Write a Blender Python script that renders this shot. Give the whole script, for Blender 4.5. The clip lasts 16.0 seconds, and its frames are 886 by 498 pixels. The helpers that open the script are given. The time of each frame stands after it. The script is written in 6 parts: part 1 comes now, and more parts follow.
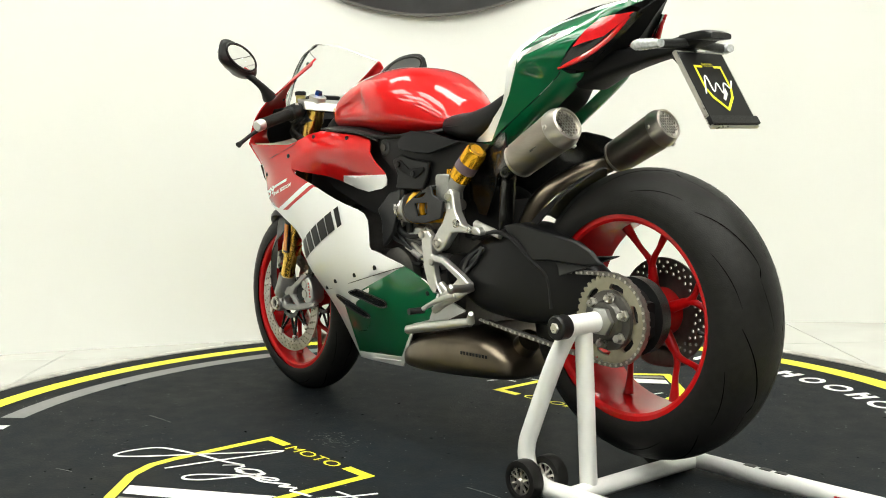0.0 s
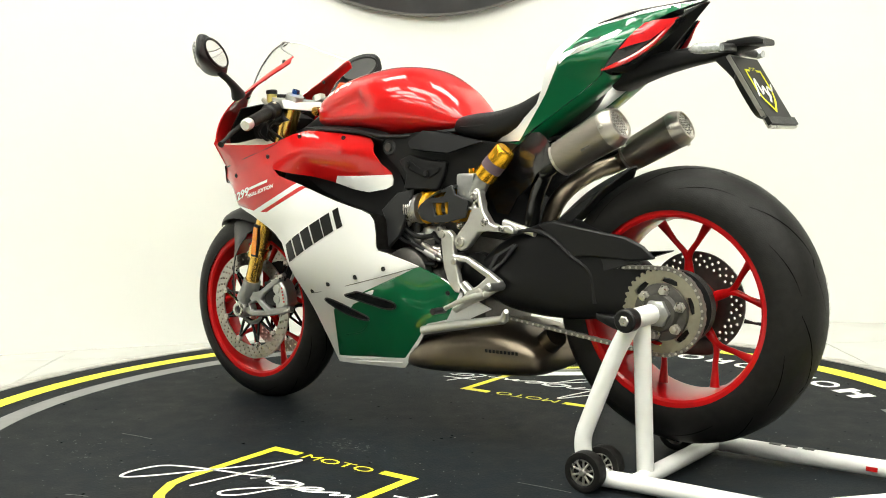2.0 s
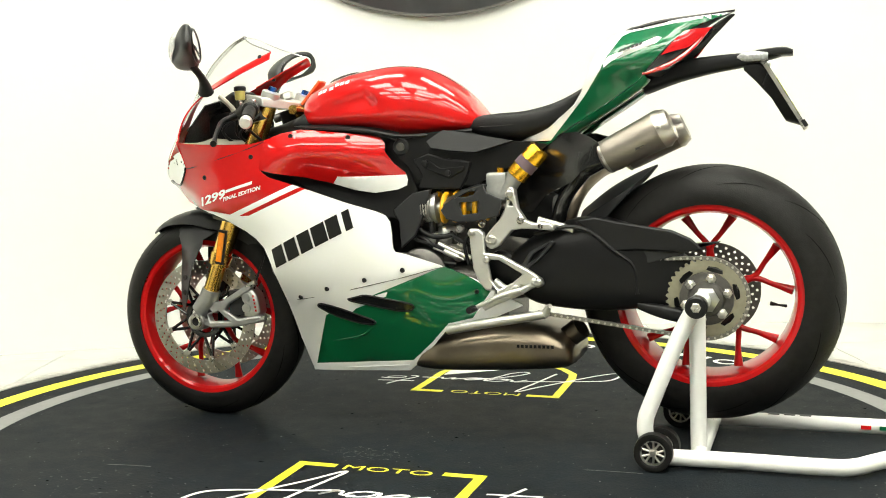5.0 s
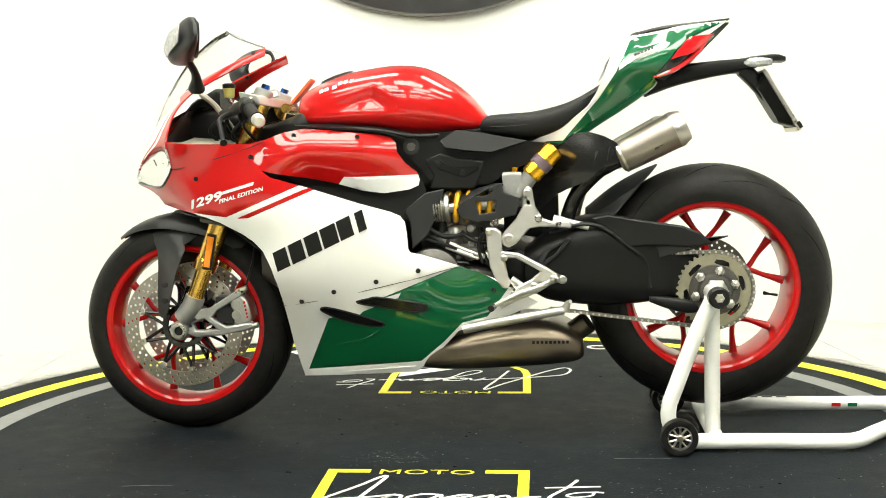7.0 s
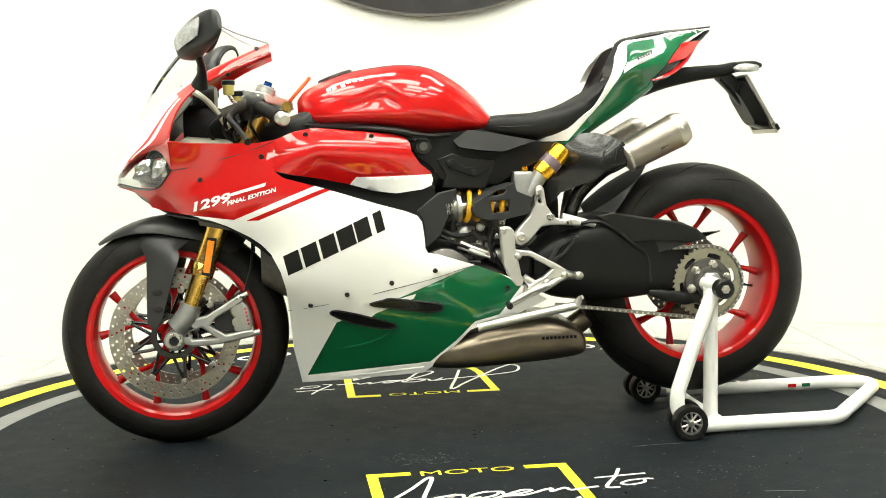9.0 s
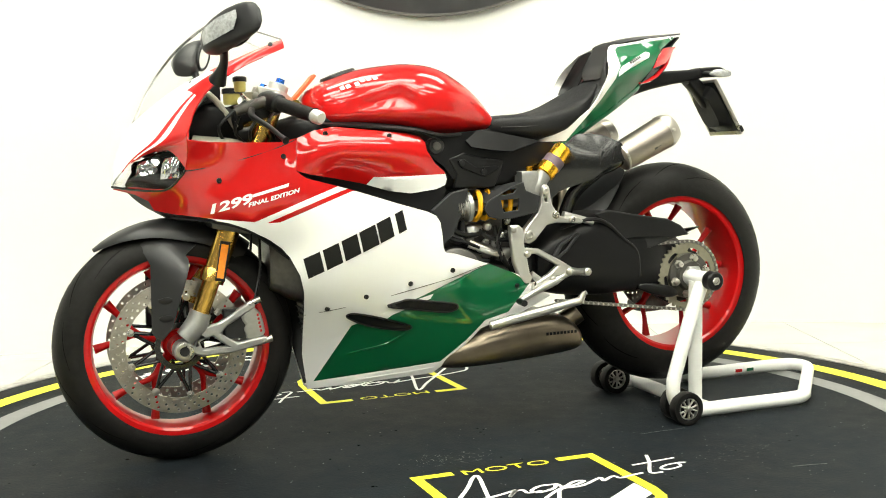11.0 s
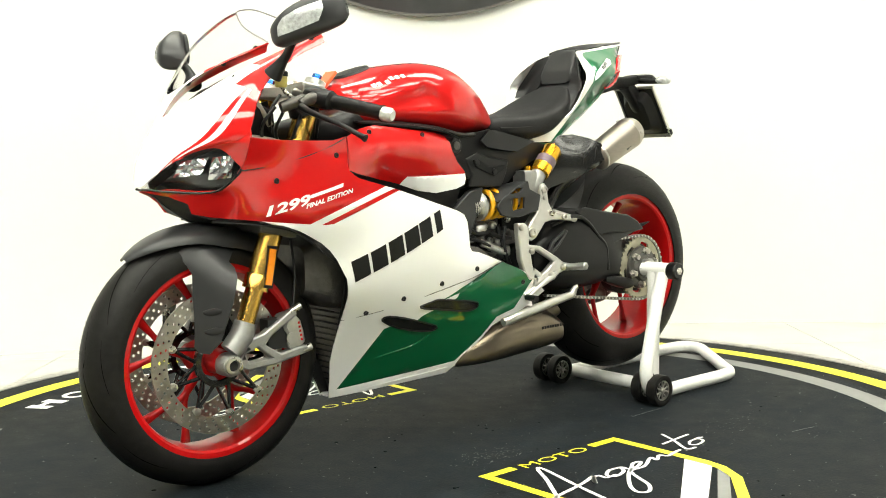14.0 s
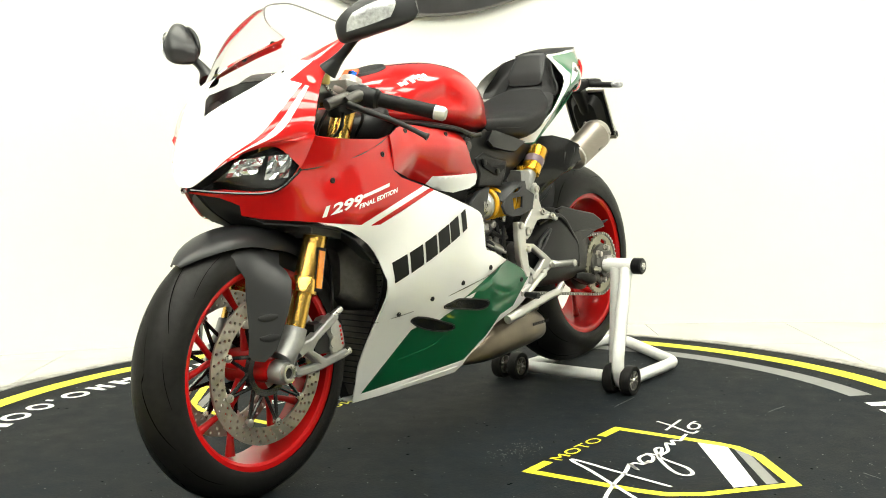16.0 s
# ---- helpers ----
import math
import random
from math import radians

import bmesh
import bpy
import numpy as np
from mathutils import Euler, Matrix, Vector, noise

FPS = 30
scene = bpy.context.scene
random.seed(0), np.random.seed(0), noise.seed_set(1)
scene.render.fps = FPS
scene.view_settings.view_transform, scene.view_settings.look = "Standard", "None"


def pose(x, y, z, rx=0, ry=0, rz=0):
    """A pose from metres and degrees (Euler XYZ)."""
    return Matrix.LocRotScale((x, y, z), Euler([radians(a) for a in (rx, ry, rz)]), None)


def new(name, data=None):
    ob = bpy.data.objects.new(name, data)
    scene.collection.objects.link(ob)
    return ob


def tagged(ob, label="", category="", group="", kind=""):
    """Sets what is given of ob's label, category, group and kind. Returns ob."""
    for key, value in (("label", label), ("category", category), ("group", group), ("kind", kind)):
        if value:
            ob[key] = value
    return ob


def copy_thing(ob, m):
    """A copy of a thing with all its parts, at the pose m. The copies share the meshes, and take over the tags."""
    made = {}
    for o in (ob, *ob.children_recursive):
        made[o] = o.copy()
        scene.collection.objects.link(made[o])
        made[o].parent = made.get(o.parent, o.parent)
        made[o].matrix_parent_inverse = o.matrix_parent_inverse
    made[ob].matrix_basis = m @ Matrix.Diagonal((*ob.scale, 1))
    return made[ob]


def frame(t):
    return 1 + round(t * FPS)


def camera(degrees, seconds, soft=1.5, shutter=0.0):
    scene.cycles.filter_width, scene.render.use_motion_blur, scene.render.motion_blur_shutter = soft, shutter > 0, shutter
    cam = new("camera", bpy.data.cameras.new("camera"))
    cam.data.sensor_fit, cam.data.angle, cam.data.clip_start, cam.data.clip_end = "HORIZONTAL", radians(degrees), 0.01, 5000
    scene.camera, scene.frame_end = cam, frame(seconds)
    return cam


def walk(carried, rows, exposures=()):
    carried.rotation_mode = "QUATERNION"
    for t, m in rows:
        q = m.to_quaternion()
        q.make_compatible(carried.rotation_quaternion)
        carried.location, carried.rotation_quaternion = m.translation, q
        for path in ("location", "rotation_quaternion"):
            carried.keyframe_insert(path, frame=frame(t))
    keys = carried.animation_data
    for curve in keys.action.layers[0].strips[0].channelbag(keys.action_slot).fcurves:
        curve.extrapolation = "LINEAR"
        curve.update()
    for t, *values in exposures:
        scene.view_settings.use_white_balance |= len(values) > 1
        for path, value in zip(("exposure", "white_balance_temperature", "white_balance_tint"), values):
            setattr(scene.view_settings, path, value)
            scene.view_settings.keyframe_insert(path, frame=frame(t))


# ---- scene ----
from mathutils import geometry

# camera: stands still before the turntable
cam = camera(45.28, 16.0, soft=1.0)
EYE = pose(0, -2.894, 0.757, 84.84, 0, -0.2) @ pose(0, 0, 0, 0, 0, -1.17)
walk(cam, [(0, EYE), (16, EYE)], [(0, -0.38, 6560, 6), (1.5, -0.25, 6620, 6), (4, -0.17, 6700, 5), (6.5, -0.03, 6800, 4), (16, -0.03, 6800, 4)])

# turning of the platform: seconds, degrees
TURN = [(0, -51.12), (2, -38.17), (4, -25.18), (6.5, -8.86), (9, 7.51), (11.5, 23.93), (14, 40.4), (16, 53.61)]

# world: faint neutral fill from outside; the room is closed
world = bpy.data.worlds.new("world")
scene.world = world
world.use_nodes = True
world.node_tree.nodes["Background"].inputs[0].default_value = (1, 1, 1, 1)
world.node_tree.nodes["Background"].inputs[1].default_value = 0.3
LAMP = 15.8     # glow of the ceiling panels

# ---------------------------------------------------------------- materials


def mat(name, color, rough=0.5, metal=0.0, var=0.08, scale=30, bump=0.0, bump_scale=200, coat=0.0, spec=0.5,
        aniso=0.0, trans=0.0, ior=1.45, emit=0.0, rough_var=0.0, stretch=(1, 1, 1), grime=0.0):
    m = bpy.data.materials.new(name)
    m.use_nodes = True
    nt = m.node_tree
    b = nt.nodes["Principled BSDF"]
    b.inputs["Roughness"].default_value = rough
    b.inputs["Metallic"].default_value = metal
    b.inputs["Coat Weight"].default_value = coat
    b.inputs["Coat Roughness"].default_value = 0.03
    b.inputs["Specular IOR Level"].default_value = spec
    b.inputs["Anisotropic"].default_value = aniso
    b.inputs["Transmission Weight"].default_value = trans
    b.inputs["IOR"].default_value = ior
    if emit:
        b.inputs["Emission Color"].default_value = (*color, 1)
        b.inputs["Emission Strength"].default_value = emit
    tc = nt.nodes.new("ShaderNodeTexCoord")
    mp = nt.nodes.new("ShaderNodeMapping")
    mp.inputs["Scale"].default_value = stretch
    nt.links.new(tc.outputs["Object"], mp.inputs[0])
    n1 = nt.nodes.new("ShaderNodeTexNoise")
    n1.inputs["Scale"].default_value = scale
    n1.inputs["Detail"].default_value = 6
    nt.links.new(mp.outputs[0], n1.inputs["Vector"])
    n2 = nt.nodes.new("ShaderNodeTexNoise")
    n2.inputs["Scale"].default_value = scale / 9
    n2.inputs["Detail"].default_value = 3
    nt.links.new(mp.outputs[0], n2.inputs["Vector"])
    add = nt.nodes.new("ShaderNodeMath")
    add.operation = "ADD"
    nt.links.new(n1.outputs["Fac"], add.inputs[0])
    nt.links.new(n2.outputs["Fac"], add.inputs[1])
    rng = nt.nodes.new("ShaderNodeMapRange")
    rng.inputs["From Min"].default_value, rng.inputs["From Max"].default_value = 0.6, 1.4
    rng.inputs["To Min"].default_value, rng.inputs["To Max"].default_value = 1 - var, 1 + var
    nt.links.new(add.outputs[0], rng.inputs["Value"])
    mul = nt.nodes.new("ShaderNodeVectorMath")
    mul.operation = "SCALE"
    mul.inputs[0].default_value = color
    nt.links.new(rng.outputs[0], mul.inputs["Scale"])
    nt.links.new(mul.outputs[0], b.inputs["Base Color"])
    if rough_var:
        rr = nt.nodes.new("ShaderNodeMapRange")
        rr.inputs["From Min"].default_value, rr.inputs["From Max"].default_value = 0.6, 1.4
        rr.inputs["To Min"].default_value, rr.inputs["To Max"].default_value = rough - rough_var, rough + rough_var
        nt.links.new(add.outputs[0], rr.inputs["Value"])
        nt.links.new(rr.outputs[0], b.inputs["Roughness"])
    if bump:
        nb = nt.nodes.new("ShaderNodeTexNoise")
        nb.inputs["Scale"].default_value = bump_scale
        nb.inputs["Detail"].default_value = 4
        nt.links.new(mp.outputs[0], nb.inputs["Vector"])
        bp = nt.nodes.new("ShaderNodeBump")
        bp.inputs["Strength"].default_value = bump
        bp.inputs["Distance"].default_value = 0.002
        nt.links.new(nb.outputs["Fac"], bp.inputs["Height"])
        nt.links.new(bp.outputs[0], b.inputs["Normal"])
    return m


RED = mat("red_paint", (0.50, 0.0055, 0.006), 0.35, spec=0.12, coat=1.0, var=0.04, scale=8)
WHITE = mat("white_paint", (0.85, 0.85, 0.84), 0.3, coat=1.0, var=0.02, scale=8)
GREEN = mat("green_paint", (0.002, 0.105, 0.038), 0.35, spec=0.15, coat=1.0, var=0.04, scale=8)
BLACK_GLOSS = mat("black_gloss", (0.006, 0.006, 0.006), 0.25, coat=0.25)
PLASTIC = mat("black_plastic", (0.0065, 0.0065, 0.007), 0.36, spec=0.34, var=0.15, scale=60, bump=0.15, bump_scale=900, rough_var=0.06)
MATT = mat("matt_black_plastic", (0.0055, 0.0055, 0.006), 0.52, spec=0.2, var=0.15, scale=60, bump=0.15, bump_scale=900)
DARK = mat("dark_void", (0.006, 0.006, 0.0065), 0.6)
ARM = mat("satin_black_cover", (0.0075, 0.0075, 0.008), 0.36, spec=0.22, var=0.08, scale=40, bump=0.06, bump_scale=700)
SATIN = mat("satin_grey_plastic", (0.020, 0.0204, 0.0215), 0.36, spec=0.4, var=0.06, scale=40, bump=0.06, bump_scale=700)
RUBBER = mat("tyre_rubber", (0.0095, 0.0090, 0.0086), 0.48, spec=0.2, var=0.45, scale=60, bump=0.25, bump_scale=420, rough_var=0.1)
GROOVE = mat("tread_groove", (0.0006, 0.0006, 0.0006), 1.0, spec=0.0)
RIM_RED = mat("red_wheel_enamel", (0.44, 0.0045, 0.006), 0.35, spec=0.12, coat=0.5, var=0.05, scale=20)
GOLD = mat("gold_anodised", (0.75, 0.46, 0.11), 0.26, 1.0, var=0.08, scale=60)
GOLD_BRIGHT = mat("golden_yellow_anodised", (0.83, 0.44, 0.03), 0.25, 0.9, var=0.06)
SPRING = mat("yellow_spring_enamel", (0.72, 0.36, 0.01), 0.32, coat=0.5)
ALU = mat("cast_aluminium", (0.47, 0.47, 0.455), 0.40, 1.0, var=0.12, scale=90, bump=0.2, bump_scale=500, rough_var=0.08)
CAST = mat("sand_cast_grey", (0.36, 0.36, 0.35), 0.5, 0.9, var=0.15, scale=90, bump=0.25, bump_scale=400, rough_var=0.08)
SILVER = mat("silver_satin_casting", (0.60, 0.59, 0.56), 0.38, 0.85, var=0.06, scale=60, bump=0.05)
STEEL = mat("brushed_steel", (0.56, 0.54, 0.50), 0.3, 1.0, var=0.15, scale=120, rough_var=0.08)
DISC = mat("brake_disc_steel", (0.40, 0.375, 0.335), 0.36, 1.0, var=0.18, scale=110, rough_var=0.1)
GUN = mat("gunmetal_casting", (0.11, 0.105, 0.098), 0.45, 0.85, var=0.25, scale=70, bump=0.3, bump_scale=300)
OLIVE = mat("hard_anodised_sprocket", (0.36, 0.34, 0.26), 0.42, 0.9, var=0.12, scale=80)
CHAIN = mat("oiled_chain_steel", (0.24, 0.23, 0.21), 0.42, 0.9, var=0.25, scale=200)
TITAN = mat("sand_blasted_titanium", (0.32, 0.285, 0.25), 0.42, 1.0, var=0.1, scale=40, bump=0.05, bump_scale=900, stretch=(1, 1, 6), rough_var=0.05)
TITAN_DARK = mat("heat_stained_titanium", (0.19, 0.158, 0.12), 0.34, 1.0, var=0.3, scale=14, rough_var=0.08)
TITAN_LIGHT = mat("bare_titanium", (0.45, 0.42, 0.38), 0.36, 1.0, var=0.08, scale=60)
LEATHER = mat("seat_vinyl", (0.009, 0.009, 0.0095), 0.50, spec=0.3, var=0.15, scale=90, bump=0.4, bump_scale=650)
BEIGE = mat("bare_inner_shell", (0.42, 0.40, 0.33), 0.5, var=0.12, scale=18)
STAND = mat("stand_white_enamel", (0.76, 0.76, 0.74), 0.34, var=0.07, scale=22, bump=0.08, bump_scale=120, coat=0.2)
MAT_FLOOR = mat("rubber_mat", (0.0058, 0.0082, 0.0105), 0.66, spec=0.14, var=0.85, scale=14, bump=0.5, bump_scale=160, rough_var=0.12)
MAT_YELLOW = mat("yellow_vinyl", (0.80, 0.74, 0.03), 0.5, var=0.06, scale=40)
MAT_GREY = mat("grey_vinyl", (0.22, 0.22, 0.215), 0.6, spec=0.2, var=0.1, scale=40)
MAT_WHITE = mat("white_vinyl", (0.78, 0.78, 0.76), 0.5, var=0.06, scale=40)
TRIM = mat("worn_edge_trim", (0.36, 0.35, 0.32), 0.6, var=0.6, scale=26, bump=0.2)
WALL = mat("white_wall_paint", (0.74, 0.74, 0.71), 0.6, var=0.015, scale=3, bump=0.05, bump_scale=80)
SKIRT = mat("white_skirting_tile", (0.66, 0.665, 0.625), 0.35, var=0.02, scale=5)
TILE = mat("white_floor_tile", (0.55, 0.55, 0.515), 0.22, var=0.03, scale=4, rough_var=0.05)
GROUT = mat("pale_grout", (0.20, 0.19, 0.17), 0.8)
PANEL = mat("lamp_diffuser", (1.0, 0.99, 0.92), 0.5, emit=LAMP, var=0.0)
HALL_GREY = mat("unseen_room_dark_grey", (0.09, 0.09, 0.09), 0.7, var=0.1, scale=3)
SIGN = mat("dark_brushed_disc", (0.075, 0.075, 0.078), 0.38, 0.6, var=0.3, scale=12, rough_var=0.1)
LENS_RED = mat("red_lens", (0.62, 0.008, 0.012), 0.12, coat=1.0, var=0.25, scale=60)
LENS_CLEAR = mat("clear_ribbed_lens", (0.86, 0.87, 0.88), 0.18, 0.35, var=0.35, scale=120, bump=0.6, bump_scale=160, coat=1.0)
LENS_AMBER = mat("amber_reflector", (0.80, 0.24, 0.01), 0.18, coat=1.0, var=0.2, scale=150)
CHROME_FACET = mat("chrome_facets", (0.62, 0.62, 0.63), 0.12, 0.9, var=0.1, scale=90, bump=0.5, bump_scale=120)
LENS_RIB = mat("grey_ribbed_lens", (0.42, 0.43, 0.44), 0.2, 0.3, var=0.5, scale=140, bump=0.9, bump_scale=130, coat=0.6)
MIRROR = mat("mirror_silver", (0.9, 0.9, 0.9), 0.02, 1.0, var=0.0)
BLUE = mat("blue_anodised", (0.03, 0.13, 0.5), 0.25, 1.0)
FLUID = mat("amber_fluid_pot", (0.50, 0.42, 0.12), 0.3, var=0.1)
INK = mat("black_lettering", (0.006, 0.006, 0.006), 0.45, spec=0.3)
ORANGE = mat("orange_tag", (0.72, 0.11, 0.03), 0.4)
PURPLE = mat("violet_sticker", (0.12, 0.08, 0.10), 0.4)


def glass(name, color, rough=0.0, bend=1.45):
    m = bpy.data.materials.new(name)
    m.use_nodes = True
    nt = m.node_tree
    nt.nodes.clear()
    out = nt.nodes.new("ShaderNodeOutputMaterial")
    mix = nt.nodes.new("ShaderNodeMixShader")
    fr = nt.nodes.new("ShaderNodeFresnel")
    fr.inputs[0].default_value = bend
    tr = nt.nodes.new("ShaderNodeBsdfTransparent")
    tr.inputs[0].default_value = (*color, 1)
    gl = nt.nodes.new("ShaderNodeBsdfGlossy")
    gl.inputs["Roughness"].default_value = rough
    nt.links.new(fr.outputs[0], mix.inputs[0])
    nt.links.new(tr.outputs[0], mix.inputs[1])
    nt.links.new(gl.outputs[0], mix.inputs[2])
    nt.links.new(mix.outputs[0], out.inputs[0])
    return m


SCREEN = glass("clear_screen", (0.95, 0.955, 0.95), 0.02, 1.07)
HEADLENS = glass("headlamp_cover", (0.94, 0.94, 0.95), 0.02, 1.18)

# ---------------------------------------------------------------- mesh tools


def thicken(bm, d, lining=None):
    """Gives a skin its thickness: a second skin at the distance d along the normals, and a rim."""
    for f in bm.faces:
        f.normal_update()
    for v in bm.verts:
        v.normal_update()
    faces, rim = list(bm.faces), [e for e in bm.edges if len(e.link_faces) == 1]
    twin = {v: bm.verts.new(v.co + v.normal * d) for v in list(bm.verts)}
    for f in faces:
        k = bm.faces.new([twin[v] for v in reversed(f.verts)])
        k.material_index = f.material_index if lining is None else lining
    for e in rim:
        l = e.link_loops[0]
        v, w, m = l.vert, l.link_loop_next.vert, l.face.material_index
        k = bm.faces.new((w, v, twin[v], twin[w]))
        k.material_index = m


def part(name, bm, material, parent=None, label="", smooth=True, solid=0.0, offset=-1.0, bevel=0.0, angle=40, lining=None):
    if solid:
        thicken(bm, solid * (1 if offset > 0 else -1), lining)
    else:
        bmesh.ops.recalc_face_normals(bm, faces=bm.faces)
    me = bpy.data.meshes.new(name)
    bm.to_mesh(me)
    bm.free()
    for m in (material if isinstance(material, (list, tuple)) else [material]):
        me.materials.append(m)
    if smooth:
        me.shade_smooth()
        me.set_sharp_from_angle(angle=radians(angle))
    ob = new(name, me)
    if parent:
        ob.parent = parent
    if label:
        tagged(ob, label)
    if bevel:
        md = ob.modifiers.new("edge", "BEVEL")
        md.width, md.segments, md.limit_method, md.angle_limit = bevel, 2, "ANGLE", radians(40)
    return ob


def flip(bm):
    """The same mesh on the other side of the centre plane."""
    for v in bm.verts:
        v.co.y = -v.co.y
    bmesh.ops.reverse_faces(bm, faces=bm.faces)
    return bm


def spline(pts, n=6, closed=False):
    """Catmull-Rom through the points, n steps a span."""
    p = np.array(pts, float)
    out = []
    m = len(p)
    for i in range(m if closed else m - 1):
        if closed:
            a, b, c, d = p[(i - 1) % m], p[i], p[(i + 1) % m], p[(i + 2) % m]
        else:
            b, c = p[i], p[i + 1]
            a = p[i - 1] if i else 2 * b - c
            d = p[i + 2] if i + 2 < m else 2 * c - b
        for k in range(n):
            t = k / n
            out.append(0.5 * (2 * b + (c - a) * t + (2 * a - 5 * b + 4 * c - d) * t * t + (3 * b - a - 3 * c + d) * t ** 3))
    if not closed:
        out.append(p[-1])
    return np.array(out)


def rings(bm, loops, cap=True, closed=True):
    vs = [[bm.verts.new(c) for c in loop] for loop in loops]
    k = len(vs[0])
    for a, b in zip(vs, vs[1:]):
        for i in range(k if closed else k - 1):
            j = (i + 1) % k
            bm.faces.new((a[i], a[j], b[j], b[i]))
    if cap and closed:
        bm.faces.new(vs[0][::-1])
        bm.faces.new(vs[-1])
    return bm


def tube(path, r, n=12, smooth=0, bm=None, closed=False):
    """A round bar along the path; r is one radius or one for each point."""
    bm = bm or bmesh.new()
    p = np.array(path, float)
    rs = np.full(len(p), r) if np.isscalar(r) else np.array(r, float)
    if smooth:
        q = spline(np.column_stack([p, rs]), smooth, closed)
        p, rs = q[:, :3], q[:, 3]
    loops = []
    u = None
    m = len(p)
    for i in range(m):
        if closed:
            d = p[(i + 1) % m] - p[i - 1]
        else:
            d = p[min(i + 1, m - 1)] - p[max(i - 1, 0)]
        d = d / np.linalg.norm(d)
        if u is None:
            u = np.cross(d, (0, 0, 1) if abs(d[2]) < 0.9 else (1, 0, 0))
        u = u - d * (u @ d)
        u /= np.linalg.norm(u)
        v = np.cross(d, u)
        loops.append([p[i] + rs[i] * (math.cos(a) * u + math.sin(a) * v) for a in np.linspace(0, 2 * math.pi, n, endpoint=False)])
    if closed:
        loops.append(loops[0])
    return rings(bm, loops, cap=not closed)


def rod(a, b, r, n=16, bm=None, r2=None):
    return tube([a, b], [r, r if r2 is None else r2], n, bm=bm)


def lathe(profile, centre, axis=(0, 1, 0), n=48, bm=None, cap=True):
    """A turned body: profile of (along the axis, radius)."""
    bm = bm or bmesh.new()
    w = np.array(axis, float)
    w /= np.linalg.norm(w)
    u = np.cross(w, (0, 0, 1) if abs(w[2]) < 0.9 else (1, 0, 0))
    u /= np.linalg.norm(u)
    v = np.cross(w, u)
    c = np.array(centre, float)
    loops = [[c + w * h + r * (math.cos(a) * u + math.sin(a) * v) for a in np.linspace(0, 2 * math.pi, n, endpoint=False)] for h, r in profile]
    return rings(bm, loops, cap=cap)


def hull(stations, n=28, steps=5, bm=None, e=2.6, axis=None):
    """A body along x: stations of (x, y centre, half width, z low, z high, share of the height at which it is widest)."""
    bm = bm or bmesh.new()
    loops = []
    for x, yc, hw, z0, z1, f in spline(stations, steps):
        hw, zc = max(hw, 0.002), z0 + (z1 - z0) * f
        loop = []
        for a in np.linspace(0, 2 * math.pi, n, endpoint=False):
            c, s = math.cos(a), math.sin(a)
            hz = (z1 - zc) if s > 0 else (zc - z0)
            loop.append((x, yc + hw * math.copysign(abs(c) ** (2 / e), c), zc + hz * math.copysign(abs(s) ** (2 / e), s)))
        loops.append(loop)
    return rings(bm, loops)


def sheet(rows, n=5, m=5, bm=None, relax=0):
    """A smooth sheet through rows of points, evened out inside by relax rounds."""
    bm = bm or bmesh.new()
    g = np.array([spline(r, m) for r in rows])
    g = np.stack([spline(g[:, j], n) for j in range(g.shape[1])], 1)
    for _ in range(relax):
        g[1:-1, 1:-1] = 0.5 * g[1:-1, 1:-1] + 0.125 * (g[:-2, 1:-1] + g[2:, 1:-1] + g[1:-1, :-2] + g[1:-1, 2:])
    return rings(bm, list(g), cap=False, closed=False)


def inside(poly, x, y):
    r = False
    for (x0, y0), (x1, y1) in zip(poly, [*poly[1:], poly[0]]):
        if (y0 > y) != (y1 > y) and x < (x1 - x0) * (y - y0) / (y1 - y0) + x0:
            r = not r
    return r


def mesh2d(outline, holes=(), lines=(), step=0.0):
    """Triangles that fill the outline but for its holes, with edges along the lines."""
    co, ed = [], []
    for loop in (outline, *holes):
        k = len(co)
        co += [Vector(p) for p in loop]
        ed += [(k + i, k + (i + 1) % len(loop)) for i in range(len(loop))]
    for line in lines:
        k = len(co)
        co += [Vector(p) for p in line]
        ed += [(k + i, k + i + 1) for i in range(len(line) - 1)]
    if step:
        xs, ys = [p[0] for p in outline], [p[1] for p in outline]
        for i, x in enumerate(np.arange(min(xs), max(xs), step)):
            for y in np.arange(min(ys), max(ys), step):
                y += step / 2 * (i % 2)
                if inside(outline, x, y):
                    co.append(Vector((x, y)))
    v, _, f, *_ = geometry.delaunay_2d_cdt(co, ed, [], 0, 1e-5)
    keep = []
    for t in f:
        x, y = sum(v[i].x for i in t) / 3, sum(v[i].y for i in t) / 3
        if inside(outline, x, y) and not any(inside(h, x, y) for h in holes):
            keep.append(t)
    return v, keep


def plate(outline, y0, y1, holes=(), bm=None, put=None):
    """A flat plate in the x, z plane from y0 to y1, with its holes cut through."""
    bm = bm or bmesh.new()
    v, f = mesh2d(outline, holes)
    put = put or (lambda x, y, z: (x, y, z))
    a = [bm.verts.new(put(p.x, y0, p.y)) for p in v]
    b = [bm.verts.new(put(p.x, y1, p.y)) for p in v]
    count = {}
    for t in f:
        bm.faces.new([a[i] for i in t])
        bm.faces.new([b[i] for i in reversed(t)])
        for i, j in zip(t, [*t[1:], t[0]]):
            count[(i, j)] = 1
    for i, j in count:
        if (j, i) not in count:
            bm.faces.new((a[j], a[i], b[i], b[j]))
    for w in [w for w in bm.verts if not w.link_faces]:
        bm.verts.remove(w)
    return bm


